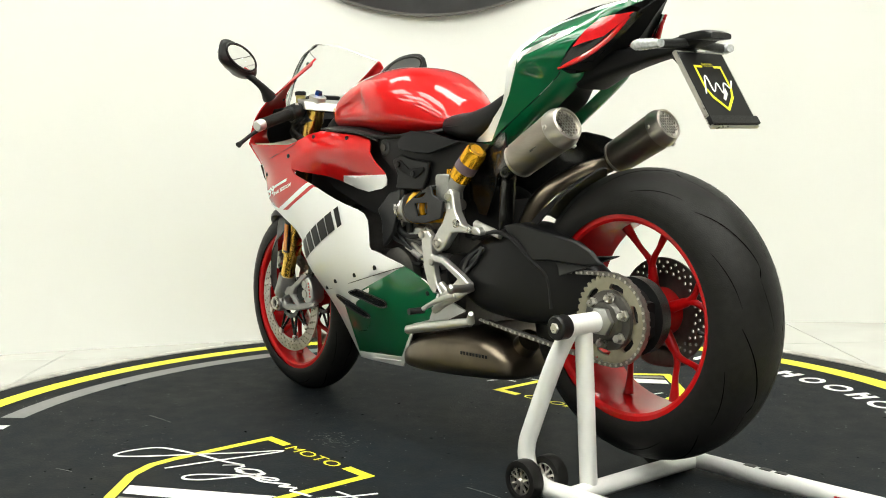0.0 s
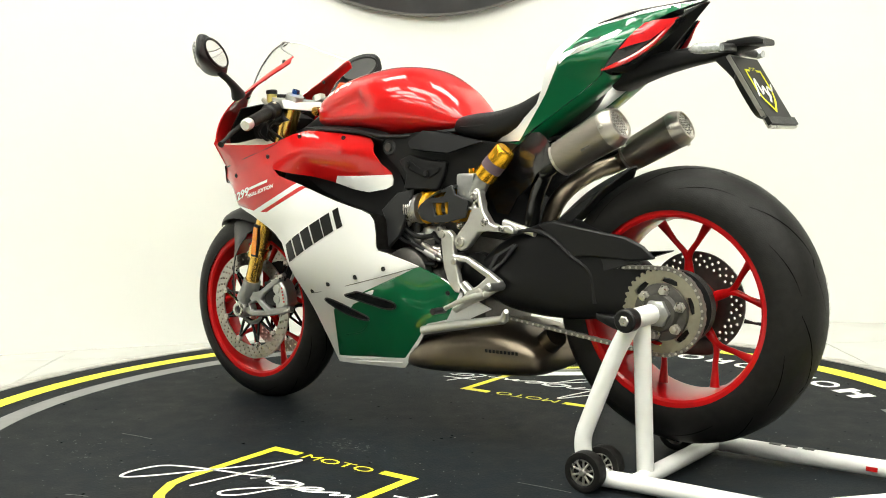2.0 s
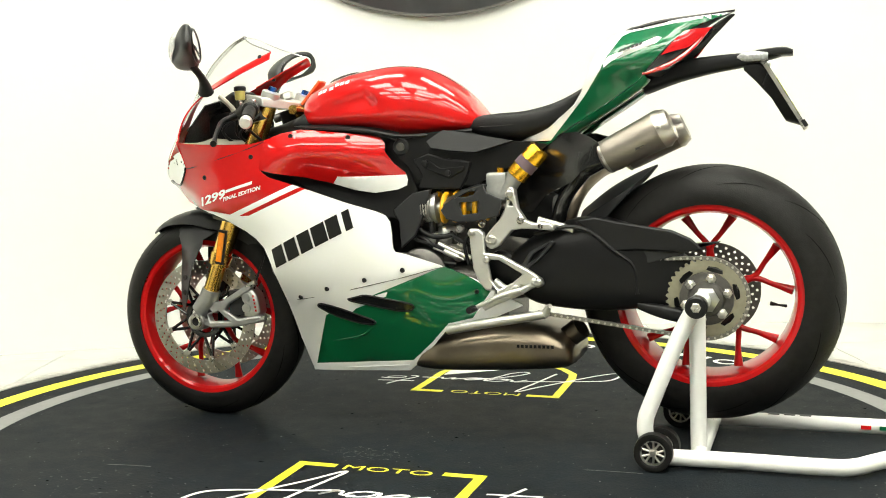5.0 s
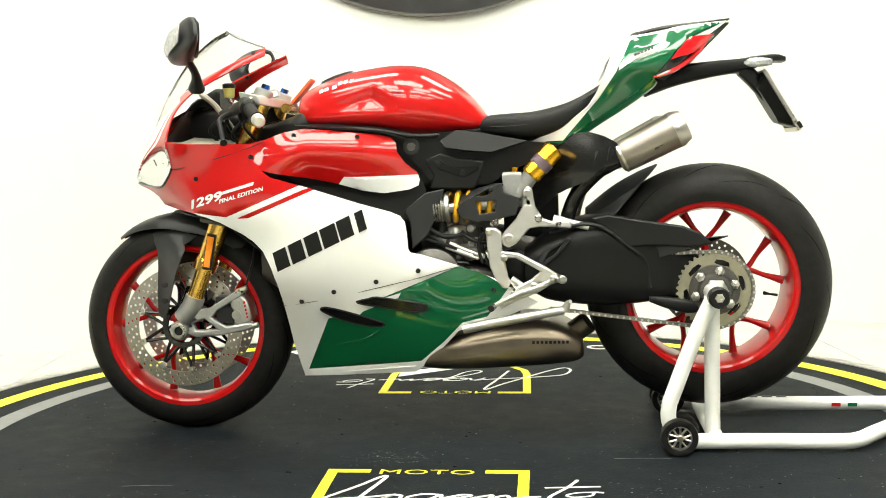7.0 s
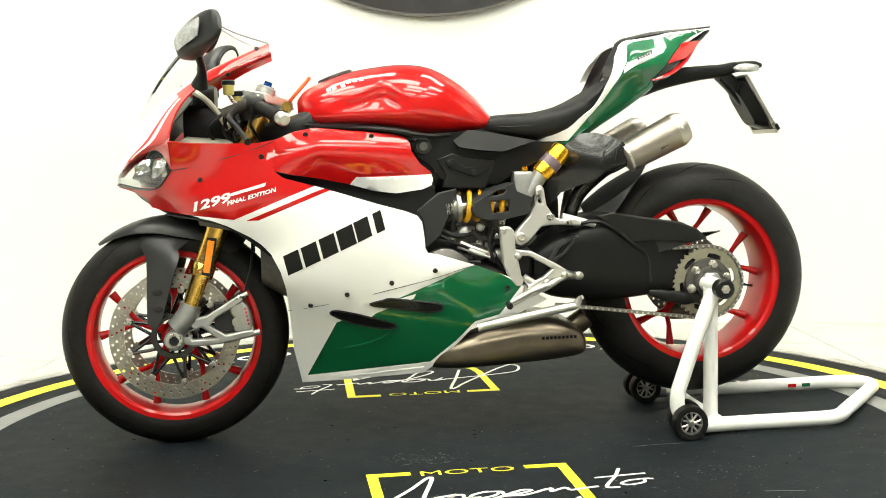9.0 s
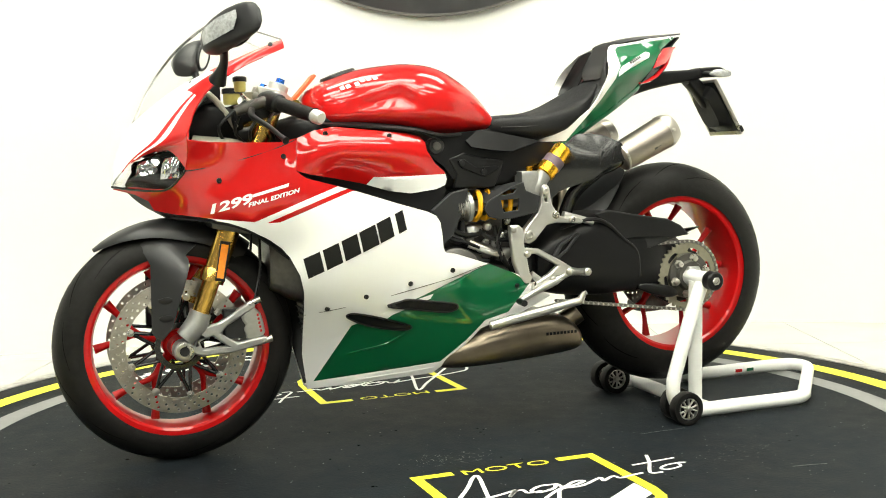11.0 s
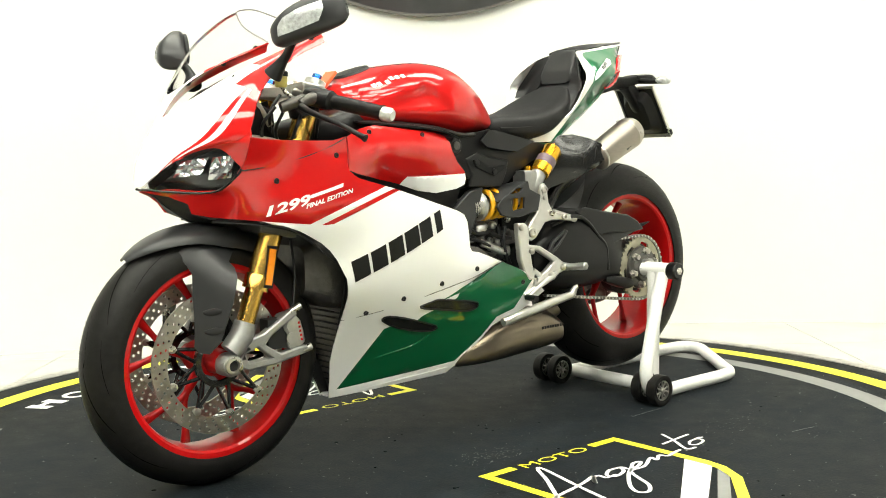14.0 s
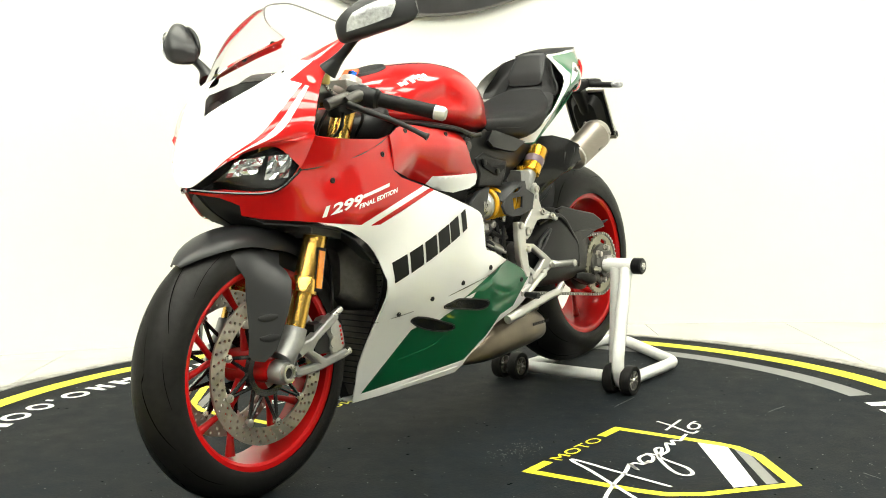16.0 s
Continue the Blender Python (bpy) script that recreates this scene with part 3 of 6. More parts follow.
def wheel(name, c, W, rim, hub_r, spokes, label, y_hub):
    b = bmesh.new()
    hw = W / 2
    lathe([(-hw, rim - 0.012), (-hw, rim), (-hw + 0.006, rim + 0.001), (-hw + 0.010, rim - 0.010), (-hw + 0.028, rim - 0.016), (hw - 0.028, rim - 0.016), (hw - 0.010, rim - 0.010), (hw - 0.006, rim + 0.001), (hw, rim), (hw, rim - 0.012),
           (hw - 0.004, rim - 0.018), (hw - 0.030, rim - 0.024), (-hw + 0.030, rim - 0.024), (-hw + 0.004, rim - 0.018), (-hw, rim - 0.012)], c, (0, 1, 0), 96, b, cap=False)
    w = P(name, b, RIM_RED, None, label)
    P("hub", lathe([(-0.045 + y_hub, hub_r * 0.75), (-0.04 + y_hub, hub_r), (0.04 + y_hub, hub_r), (0.045 + y_hub, hub_r * 0.75)], c, (0, 1, 0), 40), RIM_RED, w)
    for k in range(spokes):
        a = 2 * math.pi * (k + 0.27) / spokes
        u = np.array((math.cos(a), 0, math.sin(a)))
        for s in (-1, 1):
            d = a + s * 0.30 * 5 / spokes
            v = np.array((math.cos(d), 0, math.sin(d)))
            cc = np.array(c)
            p0 = cc + u * (hub_r - 0.01) + (0, y_hub, 0)
            p1 = cc + u * (hub_r + (rim - hub_r) * 0.30) * 0.99 + v * 0.004 + (0, y_hub * 0.7, 0)
            p2 = cc + v * (rim - 0.028) + (0, 0, 0)
            sb = tube([p0, p1, (p1 + p2) / 2, p2], [0.014, 0.0085, 0.007, 0.012], 10, 4)
            P("spoke", sb, RIM_RED, w)
    return w


front = wheel("front_wheel", FW, 0.108, 0.2265, 0.038, 5, "red front wheel rim with forked spokes", 0.0)
tyre(FW, 0.2965, 0.122, 0.222, front)
rear = wheel("rear_wheel", RW, 0.166, 0.2285, 0.055, 5, "deep red rear wheel rim with forked spokes", 0.02)
tyre(RW, 0.325, 0.184, 0.222, rear)
P("hub_dish", lathe([(-0.07, 0.05), (-0.06, 0.088), (-0.03, 0.086), (-0.02, 0.06)], RW, (0, 1, 0), 40), PLASTIC, rear)
P("valve", tube([(0.905, 0.0, 0.36), (0.885, -0.01, 0.364), (0.868, -0.018, 0.368)], [0.004, 0.003, 0.0055], 8), PLASTIC, rear)
for k in range(4):
    P("rim_sticker", box((FW[0] + 0.2255 * math.cos(2.5 + 0.06 * k), -0.048, FW[2] + 0.2255 * math.sin(2.5 + 0.06 * k)), (0.008, 0.012, 0.004)), GOLD_BRIGHT, front)


def disc(c, y, r0, r1, wheel_ob, name, rows, material=DISC):
    holes = []
    for rr, n, ph in rows:
        for k in range(n):
            a = 2 * math.pi * (k + ph) / n
            holes.append(circle(c[0] + rr * math.cos(a), c[2] + rr * math.sin(a), 0.0038, 6))
    inner = circle(c[0], c[2], r0, 64)
    d = P(name, plate(circle(c[0], c[2], r1, 80), y - 0.0025, y + 0.0025, [inner, *holes]), material, wheel_ob, "drilled steel brake disc", angle=30)
    return d


for s in (-1, 1):
    d = disc(FW, s * 0.066, 0.128, 0.166, front, "brake_disc", [(0.136, 40, 0), (0.147, 40, 0.33), (0.158, 40, 0.66)])
    q = lambda r, t, y: (FW[0] + r * math.cos(t), y, FW[2] + r * math.sin(t))
    P("carrier_ring", lathe([(-0.006, 0.046), (-0.006, 0.060), (0.006, 0.060), (0.006, 0.046)], (FW[0], s * 0.062, FW[2]), (0, 1, 0), 40, cap=False), BLACK_GLOSS, d, "black spoked disc carrier")
    for k in range(9):
        a = 2 * math.pi * k / 9
        for e in (-0.22, 0.22):
            P("carrier_arm", rod(q(0.05, a + e * 1.6, s * 0.06), q(0.122, a, s * 0.066), 0.0045, 8), BLACK_GLOSS, d)
    for k in range(9):
        a = 2 * math.pi * k / 9
        P("disc_button", lathe([(-0.005, 0.009), (0.005, 0.009), (0.006, 0.006)], (FW[0] + 0.1235 * math.cos(a), s * 0.067, FW[2] + 0.1235 * math.sin(a)), (0, s, 0), 14), STEEL, d)
d = disc(RW, 0.052, 0.055, 0.122, rear, "rear_brake_disc", [(0.112, 30, 0), (0.101, 30, 0.5), (0.09, 30, 0)], GUN)

# front fork, each leg leaning back
for s in (-1, 1):
    y = s * 0.104
    top, mid, low, axle = np.array((-0.462, y, 0.90)), np.array((-0.633, y, 0.455)), np.array((-0.672, y, 0.352)), np.array((-0.705, y * 0.98, 0.29))
    leg = P("fork_leg", rod(mid, top, 0.0275, 28), GOLD, None, "gold anodised upper fork tube")
    P("collar", lathe([(0, 0.0305), (0.03, 0.0305), (0.034, 0.028)], mid, top - mid, 28), GOLD, leg)
    P("slider", rod(low, mid, 0.0215, 24), GOLD, leg, "slim golden lower fork tube")
    b = bmesh.new()
    tube([low + (0.012, 0, 0.03), low, axle + (0.004, 0, 0.03)], [0.0265, 0.028, 0.025], 22, 0, b)
    lathe([(-0.03, 0.024), (-0.026, 0.027), (0.01, 0.027), (0.018, 0.024)], axle, (0, s, 0), 28, b)
    for zz in (0.356, 0.325):
        rod((low[0] - 0.028, y, zz), (low[0] + 0.03, y, zz - 0.004), 0.008, 10, b)
    foot = P("fork_foot", b, CAST, leg, "cast aluminium fork foot")
    P("axle_end", lathe([(0.016, 0.021), (0.026, 0.021), (0.027, 0.019), (0.026, 0.013), (0.0195, 0.012)], axle, (0, s, 0), 24, cap=False), STEEL, foot)
    P("axle_bore", lathe([(0.0192, 0.0135), (0.0198, 0.0135)], axle, (0, s, 0), 24), DARK, foot)
    b = plate([(-0.655, 0.345), (-0.62, 0.352), (-0.545, 0.398), (-0.53, 0.397), (-0.528, 0.385), (-0.60, 0.343), (-0.615, 0.325), (-0.575, 0.300), (-0.505, 0.312), (-0.498, 0.302), (-0.505, 0.292), (-0.59, 0.276), (-0.66, 0.272), (-0.69, 0.283)], y - 0.012, y + 0.012, [[(-0.635, 0.322), (-0.615, 0.305), (-0.60, 0.293), (-0.66, 0.29), (-0.668, 0.31)]])
    P("caliper_bracket", b, CAST, foot, bevel=0.004)
    yc = y * 0.85
    cal = P("brake_caliper", plate([(-0.560, 0.352), (-0.566, 0.372), (-0.556, 0.388), (-0.535, 0.391), (-0.515, 0.370), (-0.508, 0.345), (-0.504, 0.318), (-0.525, 0.300), (-0.548, 0.304), (-0.556, 0.318), (-0.548, 0.335)], yc - 0.024, yc + 0.024), ALU, leg, "grey cast radial brake caliper", bevel=0.006)
    P("caliper_window", box((-0.578, yc, 0.345), (0.05, 0.036, 0.07)), DARK, cal)
    for (x0, z0), (x1, z1) in (((-0.545, 0.392), (-0.515, 0.405)), ((-0.515, 0.298), (-0.488, 0.304))):
        P("caliper_bolt", rod((x0, y + s * 0.004, z0), (x1, y + s * 0.004, z1), 0.0085, 12), STEEL, cal)
    for zz in (0.362, 0.332):
        P("piston_cap", lathe([(0, 0.013), (0.003, 0.013), (0.003, 0.010)], (-0.545, yc + s * 0.024, zz), (0, s, 0), 16), ALU, cal)
    for k in range(5):
        P("caliper_mark", box((-0.523 + 0.0018 * k, yc + s * 0.0243, 0.366 - 0.010 * k), (0.005, 0.0012, 0.006)), RED, cal)
    P("brake_hose", tube([(-0.53, y * 0.9, 0.385), (-0.52, y * 0.85, 0.42), (-0.505, y * 0.7, 0.48), (-0.50, y * 0.5, 0.56)], 0.0035, 8, 6), PLASTIC, leg)
    rf = P("reflector", plate([(-0.628, 0.46), (-0.604, 0.456), (-0.586, 0.552), (-0.610, 0.556)], y + s * 0.024, y + s * 0.031), INK, leg)
    P("reflector_lens", plate([(-0.624, 0.467), (-0.608, 0.464), (-0.592, 0.545), (-0.609, 0.549)], y + s * 0.031, y + s * 0.034), LENS_AMBER, rf, "amber side reflector")
    P("inner_fork_bolt", lathe([(0, 0.024), (0.012, 0.024), (0.014, 0.018)], top, (0.36, 0, 0.93), 20), BLUE, leg)
P("front_axle", rod((-0.705, -0.10, 0.291), (-0.705, 0.10, 0.291), 0.016), STEEL, None)
P("wheel_spacer", lathe([(-0.085, 0.026), (-0.05, 0.03), (0.05, 0.03), (0.085, 0.026)], (-0.708, 0, 0.293), (0, 1, 0), 24), RIM_RED, None)

# front mudguard: a saddle over the tyre with two side blades
b = bmesh.new()
loops = []
for i, a in enumerate(np.linspace(radians(128), radians(52), 17)):
    r = 0.309 + 0.004 * math.sin(i / 16 * math.pi)
    wd = [0.012, 0.030, 0.044, 0.056, 0.064, 0.069, 0.071, 0.071, 0.071, 0.071, 0.070, 0.069, 0.068, 0.066, 0.062, 0.056, 0.048][i]
    loop = []
    for u in np.linspace(-1, 1, 13):
        rr = r - 0.052 * abs(u) ** 2.2 * min(1, i / 10 + 0.12)
        loop.append((FW[0] + rr * math.cos(a), wd * math.sin(u * 1.5), FW[2] + rr * math.sin(a)))
    loops.append(loop)
rings(b, loops, cap=False, closed=False)
mud = P("front_mudguard", b, SATIN, None, "satin dark grey front mudguard", solid=0.003)
MG = fitted([(-0.80, 0.54, 0.052), (-0.66, 0.53, 0.074), (-0.775, 0.46, 0.070), (-0.695, 0.46, 0.136), (-0.77, 0.33, 0.082), (-0.735, 0.345, 0.120), (-0.685, 0.50, 0.118)])
for s in (1, -1):
    b = shell([(-0.81, 0.540), (-0.785, 0.528), (-0.772, 0.50), (-0.776, 0.335), (-0.768, 0.323), (-0.752, 0.320), (-0.735, 0.345), (-0.700, 0.455), (-0.688, 0.49), (-0.684, 0.51), (-0.69, 0.523), (-0.66, 0.545), (-0.72, 0.562), (-0.78, 0.558)], MG, step=0.02)
    bl = P("side_blade", b if s > 0 else flip(b), SATIN, mud, solid=0.003)
    for zz in (0.415, 0.372):
        P("vent_slot", hull([(-0.759, -s * (MG(-0.759, zz) + 0.001), 0.002, zz - 0.004, zz + 0.002, 0.5), (-0.750, -s * (MG(-0.750, zz) + 0.001), 0.003, zz - 0.009, zz + 0.006, 0.5), (-0.738, -s * (MG(-0.738, zz) + 0.001), 0.003, zz - 0.007, zz + 0.009, 0.5), (-0.729, -s * (MG(-0.729, zz) + 0.001), 0.002, zz - 0.001, zz + 0.006, 0.5)], 10, 3), DARK, bl)

# ---------------------------------------------------------------- fairing
SIDE = fitted([(-0.385, 0.155, 0.024), (-0.395, 0.25, 0.065), (-0.044, 0.213, 0.122), (-0.20, 0.175, 0.075), (-0.414, 0.347, 0.116), (-0.343, 0.673, 0.221), (-0.54, 0.602, 0.198), (-0.641, 0.626, 0.172),
               (-0.617, 0.703, 0.188), (-0.465, 0.757, 0.203), (-0.428, 0.80, 0.192), (-0.431, 0.723, 0.212), (-0.682, 0.798, 0.208), (-0.726, 0.623, 0.080), (-0.76, 0.645, 0.068), (-0.84, 0.686, 0.012),
               (-0.715, 0.688, 0.142), (-0.69, 0.735, 0.166), (-0.422, 0.453, 0.18), (-0.45, 0.51, 0.175), (-0.56, 0.587, 0.185), (-0.303, 0.343, 0.144), (-0.016, 0.362, 0.184), (-0.265, 0.401, 0.183),
               (-0.148, 0.428, 0.196), (-0.037, 0.457, 0.207), (-0.154, 0.602, 0.223), (-0.06, 0.585, 0.206), (0.061, 0.464, 0.190), (0.155, 0.404, 0.181), (0.195, 0.407, 0.18), (0.27, 0.36, 0.15), (-0.765, 0.675, 0.09)])
GREEN_FIELD = [(-0.368, 0.168), (-0.289, 0.324), (-0.229, 0.344), (-0.190, 0.364), (-0.118, 0.393), (0.074, 0.470), (0.146, 0.437), (0.193, 0.408), (0.137, 0.332), (0.071, 0.316), (0.022, 0.264), (-0.044, 0.206)]
SLASH = [(-0.245, 0.339), (-0.185, 0.369), (-0.085, 0.399), (-0.092, 0.386), (-0.188, 0.348), (-0.205, 0.334)]


def side_colour(x, z):
    s = z - 0.4 * (x + 0.5)
    if inside(GREEN_FIELD, x, z):
        return 0 if inside(SLASH, x, z) else 2
    if z > 0.598 + 0.113 * (-0.505 - x) and (s > 0.617 or 0.590 < s < 0.602):
        return 1
    return 0


SIDE_LINE = [(-0.692, 0.730), (-0.690, 0.765), (-0.692, 0.799), (-0.660, 0.794), (-0.631, 0.792), (-0.544, 0.791), (-0.472, 0.791), (-0.428, 0.80), (-0.432, 0.76), (-0.437, 0.722), (-0.425, 0.712), (-0.412, 0.703), (-0.312, 0.675),
             (-0.184, 0.634), (-0.105, 0.611), (-0.080, 0.600), (-0.068, 0.583), (-0.063, 0.55), (-0.061, 0.515), (-0.055, 0.505), (-0.028, 0.50), (0.029, 0.481), (0.073, 0.466), (0.145, 0.438), (0.191, 0.41), (0.268, 0.366), (0.174, 0.325),
             (0.10, 0.306), (0.06, 0.293), (0.032, 0.262), (-0.028, 0.200), (-0.060, 0.174), (-0.278, 0.154), (-0.382, 0.146), (-0.402, 0.246), (-0.41, 0.367), (-0.416, 0.42), (-0.428, 0.465), (-0.45, 0.51), (-0.472, 0.535), (-0.50, 0.556),
             (-0.558, 0.587), (-0.60, 0.602), (-0.645, 0.614), (-0.718, 0.623), (-0.755, 0.632), (-0.768, 0.655), (-0.80, 0.672), (-0.845, 0.684), (-0.80, 0.688), (-0.76, 0.682), (-0.730, 0.683), (-0.708, 0.70)]
CUTS = [GREEN_FIELD + GREEN_FIELD[:1], SLASH + SLASH[:1], [(-0.545, 0.599), (-0.36, 0.673)], [(-0.72, 0.6223), (-0.505, 0.598)], [(-0.5075, 0.599), (-0.33, 0.670)], [(-0.4775, 0.599), (-0.30, 0.670)]]


def side_skin():
    return shell(SIDE_LINE, SIDE, CUTS, 0.022, side_colour)


both("side_fairing", side_skin, [WHITE, RED, GREEN, DARK], "white side fairing with red nose and green belly", solid=0.005, angle=55, lining=3)

def WING(x, z):
    """Upper panel: a crease along its length, above it turned up, below it falling in."""
    crease = float(np.interp(x, (-0.44, -0.38, -0.33, -0.1), (0.738, 0.762, 0.775, 0.77)))
    out = float(np.interp(x, (-0.44, -0.3, -0.19, -0.09, -0.03), (0.2125, 0.208, 0.204, 0.184, 0.172)))
    soft = lambda d: 0.5 * (d + math.sqrt(d * d + 0.0005))
    up = float(np.interp(x, (-0.43, -0.34), (0.33, 0.72)))
    low = float(np.interp(x, (-0.44, -0.32, -0.20, -0.12, -0.03), (0.08, 0.62, 0.52, 0.32, 0.12)))
    return out + 0.004 - up * soft(z - crease) - low * soft(crease - z)


def wing_colour(x, z):
    return 0 if (z < 0.700 + 0.02 * (x + 0.2) and z < 0.700 - 1.1 * (-0.23 - x)) else 1


def wing_skin():
    return shell([(-0.428, 0.80), (-0.383, 0.818), (-0.332, 0.827), (-0.253, 0.820), (-0.137, 0.808), (-0.105, 0.80), (-0.091, 0.785), (-0.089, 0.764), (-0.067, 0.732), (-0.038, 0.709), (-0.032, 0.690), (-0.036, 0.675), (-0.06, 0.665), (-0.127, 0.656), (-0.185, 0.664), (-0.257, 0.685), (-0.329, 0.70), (-0.401, 0.712), (-0.437, 0.722), (-0.432, 0.76)],
                 WING, [[(-0.245, 0.683), (-0.229, 0.701), (-0.034, 0.7035)]], 0.011, wing_colour)


both("upper_fairing", wing_skin, [WHITE, RED], "red upper side fairing with white tip", solid=0.004, angle=60)


# dark duct behind the slot between the two
def slot_back():
    return shell([(-0.44, 0.735), (-0.25, 0.75), (-0.05, 0.74), (-0.02, 0.66), (-0.05, 0.58), (-0.15, 0.60), (-0.32, 0.66)], lambda x, z: 0.135 - 0.03 * max(0, x + 0.3), step=0.05)


both("air_duct", slot_back, DARK, solid=0.004)


def inner_panel():
    return plate([(-0.075, 0.61), (-0.02, 0.655), (0.03, 0.665), (0.01, 0.60), (-0.015, 0.545), (-0.055, 0.51), (-0.06, 0.58)], -0.165, -0.150)


both("black_infill", inner_panel, SATIN, bevel=0.003)


# nose cowl
def cowl():
    a = [[(-0.848, 0, 0.695), (-0.846, -0.02, 0.699), (-0.832, -0.05, 0.722), (-0.797, -0.083, 0.754)],
         [(-0.842, 0, 0.735), (-0.838, -0.03, 0.738), (-0.815, -0.075, 0.758), (-0.748, -0.122, 0.782)],
         [(-0.822, 0, 0.79), (-0.812, -0.04, 0.792), (-0.772, -0.105, 0.796), (-0.702, -0.176, 0.795)],
         [(-0.795, 0, 0.840), (-0.778, -0.045, 0.845), (-0.738, -0.12, 0.840), (-0.688, -0.202, 0.818)],
         [(-0.712, -0.070, 0.908), (-0.705, -0.10, 0.905), (-0.688, -0.145, 0.897), (-0.665, -0.196, 0.876)],
         [(-0.635, -0.105, 0.957), (-0.632, -0.125, 0.955), (-0.625, -0.150, 0.947), (-0.618, -0.174, 0.930)],
         [(-0.530, -0.115, 1.006), (-0.530, -0.122, 1.005), (-0.529, -0.134, 1.0), (-0.525, -0.144, 0.983)],
         [(-0.441, -0.113, 1.043), (-0.440, -0.118, 1.042), (-0.439, -0.125, 1.036), (-0.438, -0.132, 1.022)]]
    bm = sheet(a, 6, 6, relax=25)
    for k, f in enumerate(bm.faces):
        row, col = k // 18, k % 18
        f.material_index = 0 if ((col < 13 or col == 14) and row < 26) or (26 <= row < 31 and col < 9) else 1
        f.normal_update()
    return bm


both("nose_cowl", cowl, [WHITE, RED, DARK], "red nose cowl with white centre", solid=0.004, angle=60, lining=1)


def cowl_side():
    return sheet([[(-0.797, -0.083, 0.754), (-0.765, -0.104, 0.770), (-0.722, -0.133, 0.776), (-0.690, -0.167, 0.733)],
                  [(-0.748, -0.122, 0.782), (-0.737, -0.134, 0.784), (-0.712, -0.156, 0.782), (-0.689, -0.182, 0.756)],
                  [(-0.702, -0.176, 0.795), (-0.700, -0.182, 0.793), (-0.696, -0.190, 0.790), (-0.690, -0.200, 0.785)],
                  [(-0.688, -0.202, 0.818), (-0.688, -0.203, 0.812), (-0.689, -0.205, 0.806), (-0.691, -0.208, 0.799)]], 4, 4)


both("cowl_cheek", cowl_side, RED, solid=0.004)


# headlamps: dark bowl, chrome reflector, clear cover
def lamp_cover(k=0.0):
    return sheet([[(-0.846 + k, -0.012, 0.692), (-0.832 + k, -0.045, 0.712), (-0.797 + k, -0.083, 0.754)],
                  [(-0.835 + k, -0.02, 0.688), (-0.806 + k, -0.070, 0.718), (-0.765 + k, -0.104, 0.769)],
                  [(-0.790 + k, -0.07, 0.684), (-0.758 + k, -0.112, 0.722), (-0.722 + k, -0.133, 0.775)],
                  [(-0.735 + k, -0.128, 0.684), (-0.712 + k, -0.150, 0.706), (-0.691 + k, -0.166, 0.732)]], 4, 4)


def reflector():
    """Faceted chrome bowls behind the cover."""
    bm = bmesh.new()
    random.seed(7)
    for o, u, w in (((-0.800, -0.066, 0.714), (0.046, -0.040, 0.008), (0.012, -0.014, 0.036)), ((-0.742, -0.114, 0.708), (0.036, -0.032, 0.004), (0.008, -0.008, 0.050))):
        o, u, w = Vector(o), Vector(u), Vector(w)
        n = u.cross(w).normalized() * 0.007
        g = [[bm.verts.new(o + u * (i / 5) + w * (j / 4) + n * random.uniform(-1, 1)) for i in range(6)] for j in range(5)]
        for j in range(4):
            for i in range(5):
                bm.faces.new((g[j][i], g[j][i + 1], g[j + 1][i + 1], g[j + 1][i]))
    return bm


both("headlamp_bowl", lambda: lamp_cover(0.03), BLACK_GLOSS)
both("headlamp_reflector", reflector, CHROME_FACET, "chrome headlamp reflectors", smooth=False)
both("headlamp_cover", lamp_cover, HEADLENS, "clear headlamp cover")
both("headlamp_edge", lambda: tube([(-0.846, -0.012, 0.690), (-0.80, -0.06, 0.683), (-0.735, -0.128, 0.682), (-0.70, -0.158, 0.715), (-0.691, -0.167, 0.731)], 0.003, 6, 4), BLACK_GLOSS)
# air intake under the nose
both("nose_intake", lambda: sheet([[(-0.815, -0.005, 0.683), (-0.785, -0.045, 0.672), (-0.755, -0.070, 0.650)], [(-0.775, -0.003, 0.645), (-0.76, -0.03, 0.640), (-0.740, -0.06, 0.630)], [(-0.70, -0.002, 0.60), (-0.69, -0.04, 0.60), (-0.66, -0.09, 0.605)]], 4, 4), DARK, solid=0.003)

# windscreen
scr = sheet([[(-0.795, 0, 0.841), (-0.780, -0.04, 0.846), (-0.745, -0.062, 0.878), (-0.712, -0.072, 0.908)],
             [(-0.752, 0, 0.930), (-0.742, -0.035, 0.928), (-0.70, -0.072, 0.928), (-0.668, -0.092, 0.935)],
             [(-0.688, 0, 1.018), (-0.678, -0.045, 1.014), (-0.63, -0.088, 1.00), (-0.59, -0.108, 0.978)],
             [(-0.620, 0, 1.078), (-0.609, -0.045, 1.074), (-0.565, -0.09, 1.055), (-0.515, -0.114, 1.010)],
             [(-0.580, 0, 1.100), (-0.565, -0.04, 1.097), (-0.52, -0.085, 1.072), (-0.441, -0.116, 1.043)]], 5, 5)
edge = tube([(-0.580, 0, 1.100), (-0.565, -0.04, 1.097), (-0.52, -0.085, 1.072), (-0.441, -0.116, 1.043)], 0.0018, 6, 6)
full = bmesh.new()
for s in (1, -1):
    tmp = bpy.data.meshes.new("tmp")
    scr.to_mesh(tmp)
    k = len(full.verts)
    full.from_mesh(tmp)
    bpy.data.meshes.remove(tmp)
    if s < 0:
        full.verts.ensure_lookup_table()
        full.faces.ensure_lookup_table()
        for v in full.verts[k:]:
            v.co.y = -v.co.y
scr.free()
